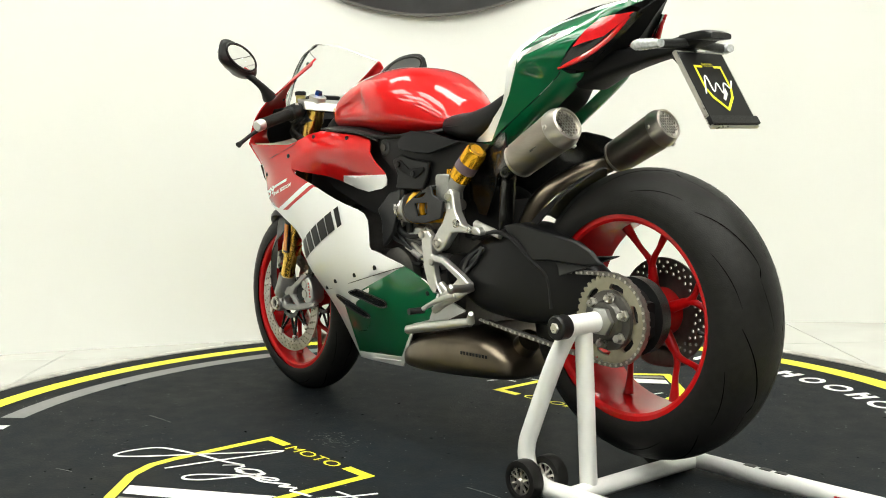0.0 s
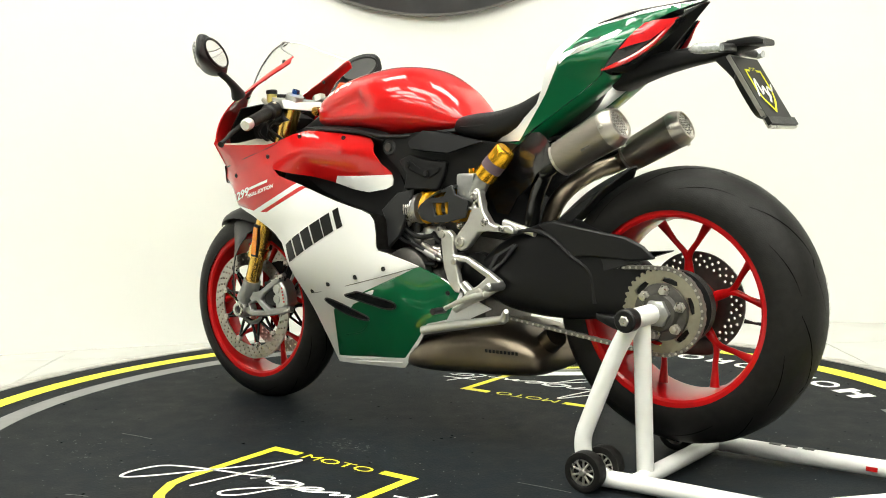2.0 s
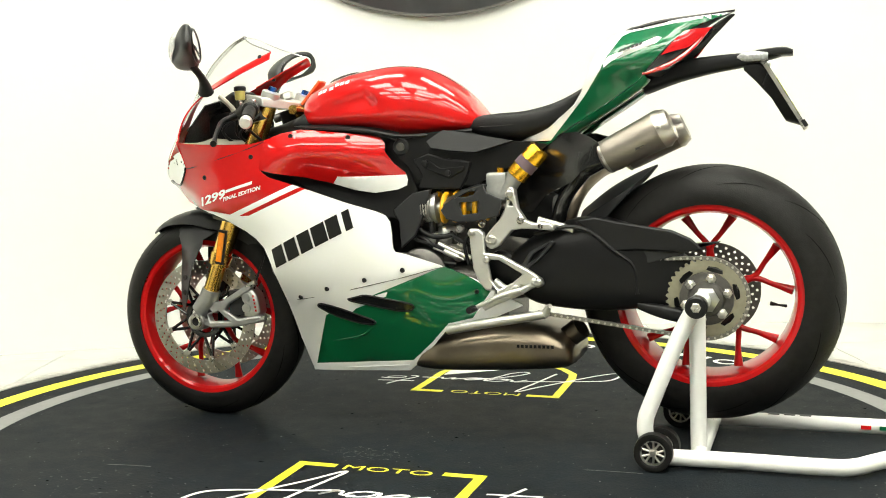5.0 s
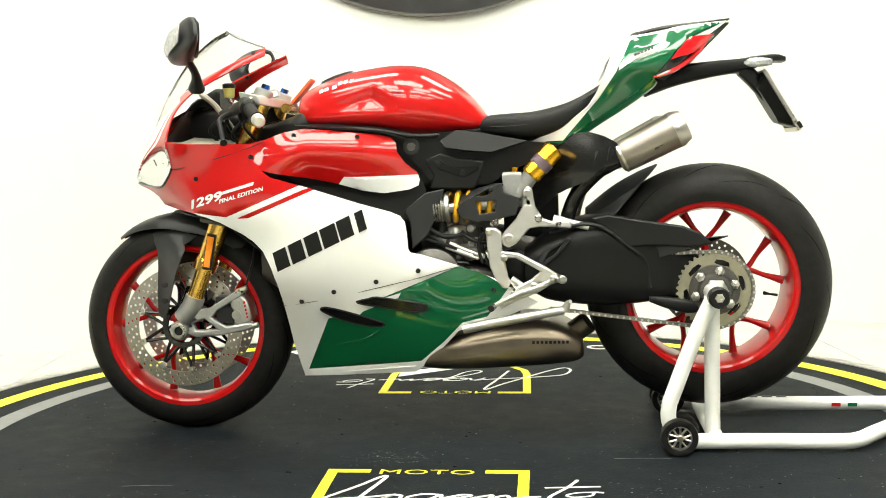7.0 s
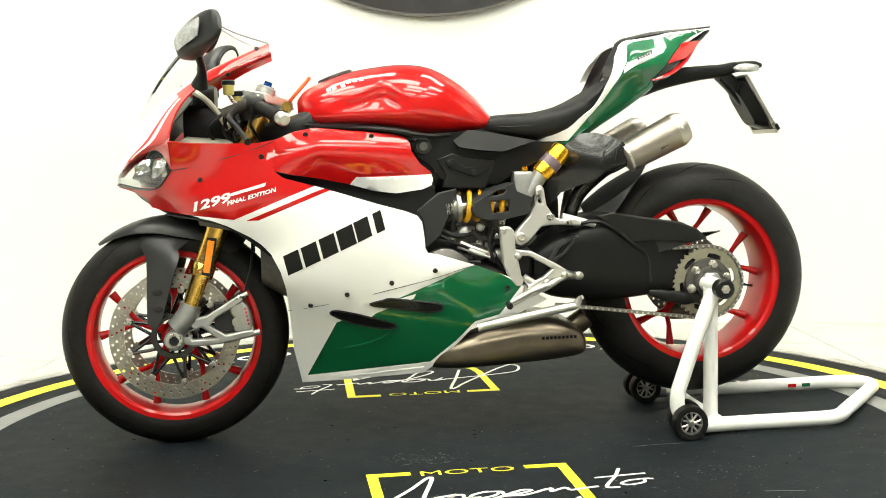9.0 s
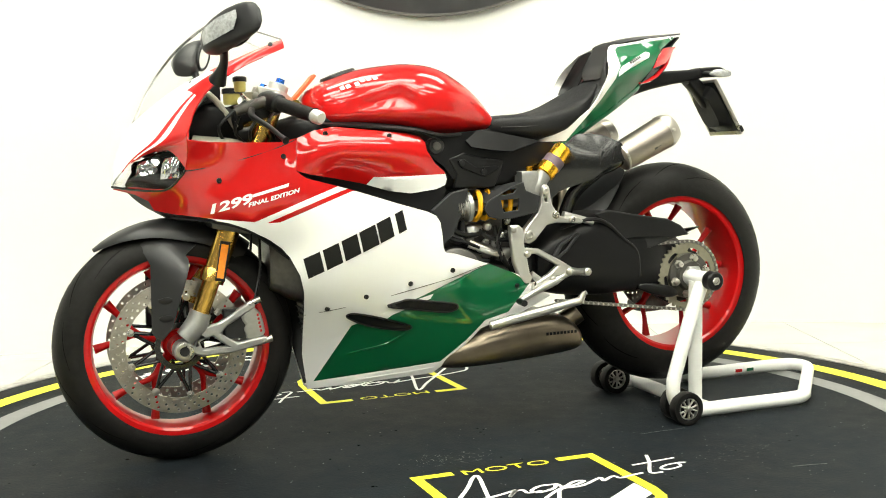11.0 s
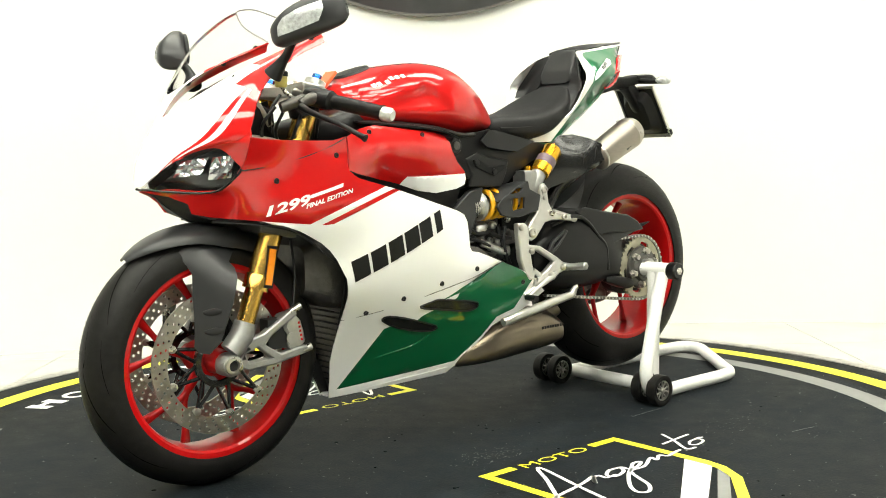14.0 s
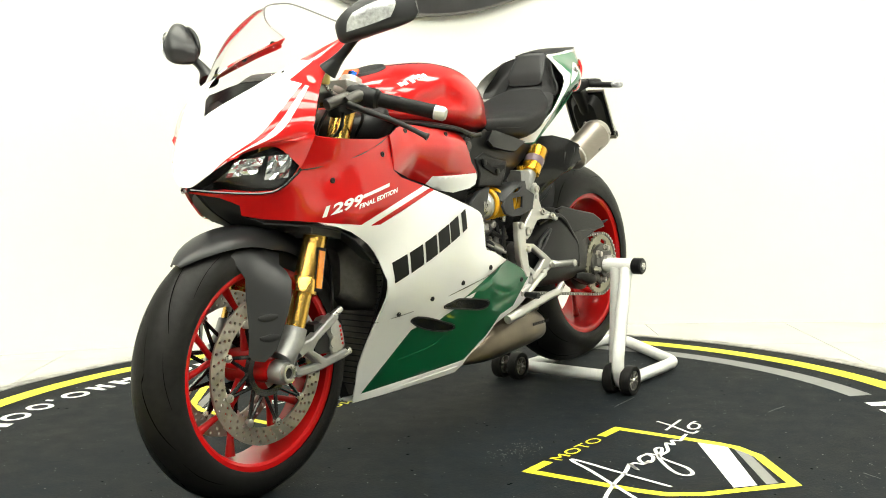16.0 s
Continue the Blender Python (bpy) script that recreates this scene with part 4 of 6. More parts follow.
bmesh.ops.remove_doubles(full, verts=full.verts, dist=1e-4)
screen = P("windscreen", full, SCREEN, None, "clear bubble windscreen")
screen.visible_shadow = False
P("screen_edge", edge, MAT_GREY, screen)
P("screen_edge", flip(tube([(-0.580, 0, 1.100), (-0.565, -0.04, 1.097), (-0.52, -0.085, 1.072), (-0.441, -0.116, 1.043)], 0.0018, 6, 6)), LENS_CLEAR, screen)
for s in (-1, 1):
    for x, y, z in ((-0.47, 0.122, 1.028), (-0.56, 0.115, 0.985), (-0.66, 0.10, 0.935)):
        P("screen_screw", lathe([(0, 0.006), (0.004, 0.006), (0.005, 0.003)], (x, s * y, z), (0, s, 0.4), 10), PLASTIC, screen)


# mirrors
def mirror(s):
    X = Vector((0.36, -0.90, 0.23)).normalized()
    Y = Vector((0, 0, 1)).cross(X).normalized()
    Z = X.cross(Y)
    M = Matrix.Translation((-0.597, -0.300, 1.046 if s > 0 else 1.034)) @ Matrix((X, Y, Z)).transposed().to_4x4() @ Matrix.Scale(0.84, 4)

    def put(bm):
        bmesh.ops.transform(bm, matrix=M, verts=bm.verts)
        return bm if s > 0 else flip(bm)
    m = P("mirror", put(hull([(-0.106, 0.010, 0.010, -0.036, -0.012, 0.5), (-0.092, -0.004, 0.036, -0.046, 0.010, 0.5), (-0.05, -0.006, 0.042, -0.048, 0.034, 0.5), (0.0, 0.004, 0.034, -0.045, 0.050, 0.5), (0.05, 0.014, 0.024, -0.042, 0.052, 0.5), (0.088, 0.022, 0.015, -0.035, 0.042, 0.5), (0.104, 0.028, 0.006, -0.020, 0.022, 0.5)], 28, 5, e=2.8)), SATIN, None, "black mirror housing with built-in indicator")
    g = bmesh.new()
    loops = []
    for q in (1.0, 0.99, 0.01):
        loops.append([(0.002 + 0.078 * q * math.cos(t), 0.0385 + 0.001 * (1 - q), 0.003 + 0.034 * q * math.sin(t) + 0.008 * q * math.cos(t)) for t in np.linspace(0, 2 * math.pi, 36, endpoint=False)])
    P("mirror_glass", put(rings(g, loops)), MIRROR, m)
    rim = tube([(0.002 + 0.081 * math.cos(t), 0.036, 0.003 + 0.037 * math.sin(t) + 0.008 * math.cos(t)) for t in np.linspace(0, 2 * math.pi, 36, endpoint=False)], 0.0055, 8, closed=True)
    P("mirror_rim", put(rim), PLASTIC, m)
    lens = sheet([[(-0.066, -0.049, -0.030), (-0.01, -0.041, -0.028), (0.045, -0.021, -0.020)], [(-0.055, -0.057, -0.008), (0.0, -0.046, 0.0), (0.064, -0.019, 0.006)], [(-0.038, -0.053, 0.010), (0.01, -0.041, 0.022), (0.062, -0.016, 0.028)]], 4, 4)
    P("indicator_lens", put(lens), LENS_RIB, m, "clear ribbed indicator lens", solid=0.003)
    st = tube([(-0.605, -0.270, 1.014), (-0.604, -0.247, 0.999), (-0.600, -0.222, 0.980), (-0.602, -0.198, 0.960), (-0.610, -0.176, 0.936)], [0.009, 0.010, 0.010, 0.013, 0.022], 12, 4)
    P("mirror_stem", st if s > 0 else flip(st), PLASTIC, m)


mirror(1)
mirror(-1)

# cockpit
P("cockpit_liner", sheet([[(-0.786, -0.015, 0.836), (-0.788, 0, 0.835), (-0.786, 0.015, 0.836)], [(-0.70, -0.070, 0.872), (-0.712, 0, 0.862), (-0.70, 0.070, 0.872)], [(-0.62, -0.085, 0.898), (-0.63, 0, 0.888), (-0.62, 0.085, 0.898)]], 4, 4), PLASTIC, None, "dark liner under the windscreen", solid=0.003)
P("inner_shell", sheet([[(-0.76, -0.06, 0.76), (-0.77, 0, 0.76), (-0.76, 0.06, 0.76)], [(-0.70, -0.14, 0.82), (-0.72, 0, 0.84), (-0.70, 0.14, 0.82)], [(-0.63, -0.15, 0.90), (-0.655, 0, 0.92), (-0.63, 0.15, 0.90)]], 4, 4), PLASTIC, solid=0.003)
both("inner_cover", lambda: sheet([[(-0.69, -0.185, 0.80), (-0.62, -0.165, 0.785), (-0.54, -0.15, 0.785)], [(-0.67, -0.13, 0.80), (-0.61, -0.11, 0.80), (-0.54, -0.09, 0.795)], [(-0.655, -0.06, 0.815), (-0.60, -0.06, 0.81), (-0.54, -0.06, 0.80)]], 3, 3), BEIGE, solid=0.003)
P("dash", hull([(-0.64, 0, 0.06, 0.875, 0.925, 0.5), (-0.60, 0, 0.068, 0.885, 0.945, 0.5), (-0.585, 0, 0.064, 0.89, 0.942, 0.5)], 24, 3, e=5), PLASTIC, None, "black instrument panel")
P("wiring_cover", hull([(-0.665, 0.01, 0.08, 0.79, 0.880, 0.5), (-0.60, 0.01, 0.085, 0.79, 0.892, 0.5), (-0.53, 0.01, 0.055, 0.80, 0.870, 0.5)], 20, 3, e=4), MATT, None, "black cover behind the headlamps")
P("dash_stay", tube([(-0.55, -0.06, 0.83), (-0.60, -0.06, 0.90), (-0.64, -0.05, 0.93)], 0.008, 8, 4), BEIGE)
P("triple_clamp", plate([(-0.505, -0.14), (-0.45, -0.15), (-0.425, -0.11), (-0.405, -0.05), (-0.38, 0), (-0.405, 0.05), (-0.425, 0.11), (-0.45, 0.15), (-0.505, 0.14), (-0.495, 0.06), (-0.475, 0), (-0.495, -0.06)], 0, 0.026, [circle(-0.41, 0.0, 0.014), circle(-0.437, 0.045, 0.010), circle(-0.437, -0.045, 0.010)], put=lambda x, y, z: (x + 0.0 - 0.2 * y, z, 0.892 + y - 0.2 * (x + 0.45))), SILVER, None, "machined silver upper fork clamp", bevel=0.003)
P("steering_nut", lathe([(0, 0.020), (0.016, 0.020), (0.02, 0.014)], (-0.452, 0, 0.918), (-0.3, 0, 1), 6), STEEL)
P("steering_damper", rod((-0.40, -0.075, 0.885), (-0.40, 0.075, 0.885), 0.013), GOLD)
for s in (-1, 1):
    P("fork_cap", lathe([(0, 0.026), (0.022, 0.025), (0.026, 0.016)], (-0.456, s * 0.104, 0.912), (0.36, 0, 0.93), 24), SILVER)
    P("fork_adjuster", lathe([(0, 0.012), (0.012, 0.011)], (-0.447, s * 0.104, 0.936), (0.36, 0, 0.93), 6), BLUE)
    bar = P("handlebar", rod((-0.505, s * 0.10, 0.905), (-0.411, s * 0.325, 0.848), 0.0115), ALU, None, "clip-on handlebar with black grip")
    c0, c1 = np.array((-0.487, s * 0.150, 0.893)), np.array((-0.408, s * 0.328, 0.845))
    u = c1 - c0
    P("clamp", lathe([(-0.02, 0.035), (0.018, 0.035)], (-0.488, s * 0.104, 0.872), (-0.25, 0, 1), 28), PLASTIC, bar)
    P("switch_box", tube([c0 - 0.10 * u, c0 + 0.02 * u, c0 + 0.24 * u, c0 + 0.27 * u], [0.017, 0.024, 0.023, 0.016], 14), PLASTIC, bar)
    P("grip", tube([c0 + 0.27 * u, c0 + 0.29 * u, c0 + 0.9 * u, c0 + 0.93 * u], [0.020, 0.0165, 0.0165, 0.019], 18), RUBBER, bar)
    P("bar_end", tube([c0 + 0.93 * u, c0 + 1.03 * u, c0 + 1.06 * u], [0.0165, 0.0165, 0.012], 18), SILVER, bar, "silver bar end weight")
    P("lever_mount", tube([(-0.525, s * 0.155, 0.875), (-0.50, s * 0.165, 0.888), (-0.475, s * 0.175, 0.89)], [0.012, 0.015, 0.013], 10, 3), GUN, bar)
    P("lever", tube([(-0.530, s * 0.165, 0.868), (-0.538, s * 0.22, 0.852), (-0.516, s * 0.285, 0.827), (-0.496, s * 0.337, 0.800), (-0.490, s * 0.352, 0.792)], [0.009, 0.007, 0.006, 0.006, 0.009], 10, 5), PLASTIC, bar, "black hand lever")
    P("master_cylinder", rod((-0.56, s * 0.125, 0.868), (-0.49, s * 0.145, 0.893), 0.013), GUN, bar)
pot = P("fluid_pot", lathe([(0, 0.012), (0.004, 0.014), (0.026, 0.015)], (-0.545, -0.105, 0.915), (0, 0, 1), 24), FLUID, None, "small amber clutch fluid pot")
P("lid", lathe([(0, 0.017), (0.010, 0.017), (0.013, 0.013)], (-0.545, -0.105, 0.940), (0, 0, 1), 24), PLASTIC, pot)
P("pot_stay", tube([(-0.545, -0.105, 0.917), (-0.535, -0.115, 0.900), (-0.515, -0.125, 0.885)], 0.005, 8, 3), STEEL)
pot = P("fluid_pot", lathe([(0, 0.020), (0.005, 0.023), (0.030, 0.024)], (-0.525, 0.125, 0.895), (0, 0, 1), 28), FLUID, None, "amber brake fluid pot")
P("lid", lathe([(0, 0.027), (0.012, 0.027), (0.015, 0.022)], (-0.525, 0.125, 0.924), (0, 0, 1), 28), PLASTIC, pot)
P("airbox_front", hull([(-0.56, 0, 0.05, 0.80, 0.825, 0.5), (-0.48, 0, 0.066, 0.77, 0.84, 0.5), (-0.38, 0, 0.12, 0.77, 0.865, 0.5), (-0.31, 0, 0.12, 0.80, 0.905, 0.5)], 24, 4, e=4), PLASTIC, None, "black cover before the tank")
P("cable", tube([(-0.50, -0.13, 0.87), (-0.49, -0.10, 0.83), (-0.47, -0.06, 0.80)], 0.005, 8, 4), PLASTIC)
P("cable", tube([(-0.55, -0.12, 0.86), (-0.56, -0.10, 0.82), (-0.53, -0.06, 0.79)], 0.004, 8, 4), PLASTIC)
P("key_tag", box((0, 0, 0), (0.008, 0.045, 0.085), None, pose(-0.365, -0.01, 0.932, 0, 42, 0)), ORANGE, None, "orange strap tag", bevel=0.002)

# ---------------------------------------------------------------- tank, seat, tail
def tank_body():
    bm = hull([(-0.372, 0, 0.045, 0.845, 0.905, 0.4), (-0.352, 0, 0.105, 0.829, 0.928, 0.35), (-0.31, 0, 0.138, 0.821, 0.950, 0.33), (-0.24, 0, 0.158, 0.817, 0.975, 0.33), (-0.16, 0, 0.172, 0.811, 0.989, 0.36), (-0.09, 0, 0.176, 0.801, 0.994, 0.40), (-0.02, 0, 0.165, 0.795, 0.984, 0.42),
                            (0.05, 0, 0.138, 0.799, 0.947, 0.40), (0.10, 0, 0.112, 0.805, 0.905, 0.38), (0.135, 0, 0.085, 0.818, 0.862, 0.4), (0.15, 0, 0.05, 0.822, 0.842, 0.5)], 72, 10, e=2.5)
    for v in bm.verts:
        x, y, z = v.co
        # hollow flank below a crease that runs up and back
        top = 0.880 + 0.42 * (x + 0.30) if x < -0.15 else 0.943 - 0.95 * (x + 0.15)
        d = min(top - z, (z - 0.862) * 1.0, (x + 0.30) * 0.45)
        q = max(0.0, min(1.0, d / 0.040))
        v.co.y -= math.copysign(0.017 * q * q * (3 - 2 * q), y) if abs(y) > 0.03 else 0
        # rounded shoulder behind the flank
        e = max(0.0, 1 - ((x + 0.02) / 0.10) ** 2) * max(0.0, 1 - ((z - 0.88) / 0.06) ** 2)
        v.co.y += math.copysign(0.006 * e, y)
    return bm


tank = P("fuel_tank", tank_body(), RED, None, "glossy red sculpted fuel tank", angle=60)
P("tank_seam", tube([(-0.36, -0.112, 0.836), (-0.26, -0.158, 0.828), (-0.14, -0.172, 0.819), (-0.05, -0.166, 0.803), (0.04, -0.135, 0.806), (0.12, -0.09, 0.815)], 0.006, 8, 5), PLASTIC, tank)
P("seat_seam", tube([(0.15, -0.108, 0.822), (0.24, -0.132, 0.825), (0.32, -0.130, 0.842), (0.38, -0.106, 0.872), (0.415, -0.076, 0.905)], 0.0022, 6, 5), DARK)
P("filler_cap", lathe([(0, 0.05), (0.006, 0.046), (0.008, 0.02)], (-0.27, 0, 0.964), (-0.35, 0, 1), 40), PLASTIC, tank)
both("tank_rail", lambda: sheet([[(-0.35, -0.10, 0.838), (-0.25, -0.14, 0.835), (-0.13, -0.150, 0.824), (-0.06, -0.145, 0.81)], [(-0.36, -0.155, 0.832), (-0.25, -0.176, 0.824), (-0.13, -0.178, 0.812), (-0.06, -0.172, 0.79)]], 3, 4), PLASTIC, solid=0.004)
for k in range(6):
    x, z = -0.292 + 0.0165 * k, 0.926 + 0.0048 * k
    hit = min((v for v in tank.data.vertices if v.co.y < 0 and v.co.z > 0.88), key=lambda v: (v.co.x - x) ** 2 + (v.co.z - z) ** 2)
    m = Matrix.Translation(hit.co + hit.normal * 0.0004) @ hit.normal.to_track_quat("Z", "Y").to_matrix().to_4x4()
    along = (m.to_3x3().inverted() @ Vector((1, 0, 0.3))).to_2d()
    m = m @ Matrix.Rotation(math.atan2(along.y, along.x), 4, "Z")
    P("tank_mark", box((0, 0, 0), (0.0115, 0.0125, 0.0012), None, m), WHITE, tank)
seat = P("seat", hull([(0.095, 0, 0.075, 0.815, 0.832, 0.5), (0.13, 0, 0.098, 0.800, 0.852, 0.5), (0.19, 0, 0.122, 0.788, 0.858, 0.6), (0.26, 0, 0.137, 0.785, 0.862, 0.6), (0.33, 0, 0.139, 0.80, 0.877, 0.6), (0.375, 0, 0.136, 0.83, 0.894, 0.6), (0.410, 0, 0.124, 0.855, 0.913, 0.6), (0.440, 0, 0.098, 0.885, 0.931, 0.6), (0.462, 0, 0.072, 0.905, 0.945, 0.6), (0.472, 0, 0.05, 0.915, 0.948, 0.6)], 32, 5, e=3.6), LEATHER, None, "black vinyl rider seat")
P("tail_core", hull([(0.33, 0, 0.098, 0.795, 0.825, 0.5), (0.38, 0, 0.115, 0.82, 0.868, 0.5), (0.42, 0, 0.122, 0.85, 0.902, 0.55), (0.450, 0, 0.118, 0.89, 0.926, 0.6), (0.475, 0, 0.10, 0.91, 0.943, 0.6), (0.50, 0, 0.085, 0.93, 0.968, 0.6), (0.53, 0, 0.062, 0.96, 1.02, 0.6)], 36, 4, e=3.2), SATIN)
P("pillion_pad", hull([(0.484, 0.004, 0.052, 0.958, 0.972, 0.5), (0.488, 0.004, 0.060, 0.958, 0.990, 0.5), (0.494, 0.003, 0.062, 0.958, 1.006, 0.5), (0.509, 0.002, 0.060, 0.962, 1.038, 0.5), (0.523, 0, 0.055, 0.985, 1.060, 0.5), (0.56, 0, 0.050, 1.02, 1.067, 0.5), (0.64, 0, 0.044, 1.05, 1.079, 0.5), (0.70, 0, 0.03, 1.066, 1.085, 0.5)], 28, 5, e=5), SATIN, seat, "black rear seat hump")
both("tail_shoulder", lambda: sheet([[(0.440, -0.128, 0.922), (0.452, -0.130, 0.945), (0.466, -0.106, 0.985), (0.490, -0.084, 1.030), (0.512, -0.058, 1.043)], [(0.462, -0.112, 0.925), (0.474, -0.108, 0.950), (0.486, -0.090, 0.980), (0.502, -0.066, 1.012), (0.516, -0.050, 1.036)], [(0.466, -0.072, 0.935), (0.478, -0.062, 0.955), (0.488, -0.058, 0.980), (0.505, -0.048, 1.010), (0.518, -0.044, 1.036)]], 4, 4), PLASTIC, "black moulded shoulder beside the rear hump", solid=0.003)

TAIL = fitted([(0.256, 0.783, 0.098), (0.337, 0.783, 0.118), (0.323, 0.82, 0.126), (0.405, 0.87, 0.142), (0.428, 0.92, 0.156), (0.448, 0.967, 0.158), (0.427, 0.84, 0.118), (0.495, 0.884, 0.116), (0.53, 0.985, 0.163), (0.470, 1.01, 0.118), (0.49, 1.036, 0.085), (0.513, 1.048, 0.060), (0.49, 0.965, 0.166), (0.50, 0.93, 0.138),
               (0.55, 0.985, 0.152), (0.55, 1.02, 0.118), (0.555, 0.926, 0.114), (0.60, 1.0, 0.128), (0.567, 0.939, 0.117), (0.634, 1.011, 0.108), (0.60, 1.062, 0.060), (0.66, 1.045, 0.082), (0.704, 1.05, 0.058), (0.702, 1.073, 0.052), (0.765, 1.085, 0.012)])
TAIL_GREEN = [(0.337, 0.783), (0.428, 0.888), (0.470, 0.950), (0.487, 0.985), (0.512, 1.036), (0.530, 1.046), (0.62, 1.060), (0.705, 1.073), (0.80, 1.095), (0.704, 1.03), (0.56, 0.90), (0.40, 0.80)]
TAIL_WHITE = [(0.478, 0.966), (0.490, 0.982), (0.60, 1.030), (0.612, 1.026), (0.60, 1.012), (0.50, 0.970), (0.478, 0.955)]
TAIL_CUTS = [TAIL_GREEN[:8], TAIL_WHITE + TAIL_WHITE[:1]]


def tail_skin():
    return shell([(0.256, 0.783), (0.30, 0.782), (0.337, 0.783), (0.424, 0.838), (0.495, 0.882), (0.556, 0.925), (0.568, 0.940), (0.600, 0.975), (0.628, 1.008), (0.660, 1.037), (0.706, 1.062), (0.770, 1.089), (0.70, 1.079), (0.622, 1.069), (0.533, 1.056), (0.505, 1.047), (0.486, 1.034), (0.462, 1.00), (0.440, 0.943), (0.422, 0.90), (0.402, 0.868), (0.368, 0.842), (0.323, 0.815)],
                 TAIL, TAIL_CUTS, 0.018, lambda x, z: 0 if not inside(TAIL_GREEN, x, z) or inside(TAIL_WHITE, x, z) else 1)


both("tail_fairing", tail_skin, [WHITE, GREEN], "green and white tail fairing", solid=0.004, angle=60, lining=0)
P("tail_top", sheet([[(0.518, -0.056, 1.048), (0.522, -0.04, 1.054), (0.524, 0, 1.058), (0.522, 0.04, 1.054), (0.518, 0.056, 1.048)], [(0.60, -0.062, 1.064), (0.60, -0.035, 1.072), (0.60, 0, 1.074), (0.60, 0.035, 1.072), (0.60, 0.062, 1.064)], [(0.704, -0.038, 1.079), (0.704, -0.02, 1.083), (0.704, 0, 1.084), (0.704, 0.02, 1.083), (0.704, 0.038, 1.079)], [(0.775, -0.008, 1.090), (0.777, -0.004, 1.091), (0.778, 0, 1.0915), (0.777, 0.004, 1.091), (0.775, 0.008, 1.090)]], 4, 4), SATIN, None, "black cover along the tail", solid=0.004)


def tail_hem():
    edge = [(0.300, 0.782), (0.337, 0.783), (0.424, 0.838), (0.495, 0.882), (0.556, 0.925), (0.568, 0.940)]
    return sheet([[(x, -TAIL(x, z) + 0.002, z) for x, z in edge], [(x + 0.010, -TAIL(x, z) * 0.82, z - 0.011) for x, z in edge], [(x + 0.014, -0.045, z - 0.006) for x, z in edge]], 4, 4)


both("tail_lower", tail_hem, GREEN, "green lower edge of the tail", solid=0.003)


def tail_inner():
    return sheet([[(0.575, -0.112, 0.938), (0.625, -0.092, 0.975), (0.70, -0.05, 1.035), (0.765, -0.01, 1.083)], [(0.62, -0.0, 0.935), (0.675, -0.0, 0.985), (0.72, -0.0, 1.03), (0.775, -0.0, 1.085)]], 4, 4)


both("tail_underside", tail_inner, MATT, solid=0.004)
both("lamp_panel", lambda: sheet([[(0.566, -0.121, 0.938), (0.600, -0.121, 0.975), (0.629, -0.108, 1.008), (0.662, -0.080, 1.038)], [(0.598, -0.112, 0.946), (0.640, -0.098, 0.978), (0.672, -0.080, 1.010), (0.718, -0.052, 1.050)], [(0.628, -0.072, 0.956), (0.665, -0.060, 0.985), (0.70, -0.046, 1.015), (0.732, -0.030, 1.050)]], 4, 4), BLACK_GLOSS, "glossy black tail lamp panel", solid=0.004)
both("tail_lamp", lambda: sheet([[(0.610, -0.119, 0.982), (0.634, -0.109, 1.011), (0.662, -0.086, 1.037)], [(0.642, -0.106, 0.992), (0.666, -0.092, 1.018), (0.694, -0.072, 1.045)], [(0.672, -0.086, 1.002), (0.698, -0.068, 1.026), (0.726, -0.050, 1.051)]], 4, 4), LENS_RED, "red tail lamp lens", solid=0.006)
both("tail_lamp_strip", lambda: tube([(0.567, -0.122, 0.939), (0.606, -0.114, 0.951), (0.645, -0.098, 0.970), (0.682, -0.078, 1.000), (0.716, -0.056, 1.042)], [0.003, 0.006, 0.006, 0.006, 0.004], 8, 5), LENS_RED, "thin red lamp strip")
br = P("plate_bracket", hull([(0.56, 0, 0.060, 0.895, 0.950, 0.5), (0.64, 0, 0.046, 0.922, 0.974, 0.5), (0.73, 0, 0.034, 0.942, 0.984, 0.5), (0.80, 0, 0.030, 0.953, 0.988, 0.5), (0.86, 0, 0.034, 0.968, 0.996, 0.5), (0.895, 0, 0.030, 0.978, 0.995, 0.5)], 20, 4, e=4), MATT, None, "black number plate bracket")
P("bracket_arm", hull([(0.80, 0.0, 0.022, 0.945, 0.975, 0.5), (0.83, 0.0, 0.02, 0.915, 0.97, 0.5), (0.865, 0.0, 0.02, 0.875, 0.935, 0.5), (0.89, 0.0, 0.018, 0.85, 0.89, 0.5)], 16, 4, e=4), PLASTIC, br)
P("plate_lamp", hull([(0.83, -0.004, 0.03, 0.975, 0.993, 0.5), (0.89, -0.004, 0.038, 0.976, 0.997, 0.5), (0.915, -0.004, 0.034, 0.976, 0.990, 0.5)], 16, 4, e=4), PLASTIC, br)
for s in (-1, 1):
    i = P("rear_indicator", hull([(0.790, -0.012 + s * 0.125, 0.004, 0.965, 0.970, 0.5), (0.808, -0.012 + s * 0.127, 0.013, 0.957, 0.979, 0.5), (0.838, -0.012 + s * 0.124, 0.016, 0.957, 0.979, 0.5), (0.860, -0.012 + s * 0.116, 0.012, 0.960, 0.976, 0.5)], 18, 4), LENS_RIB, br, "clear rear indicator")
    P("indicator_stem", rod((0.845, -0.012, 0.975), (0.842, -0.012 + s * 0.108, 0.968), 0.010, 10), PLASTIC, i)
# plate: leans back below the bracket
PM = Matrix.Translation((0.9, 0.001, 0.876)) @ Euler((0, radians(-31), 0)).to_matrix().to_4x4()


def on_plate(bm):
    bmesh.ops.transform(bm, matrix=PM, verts=bm.verts)
    return bm


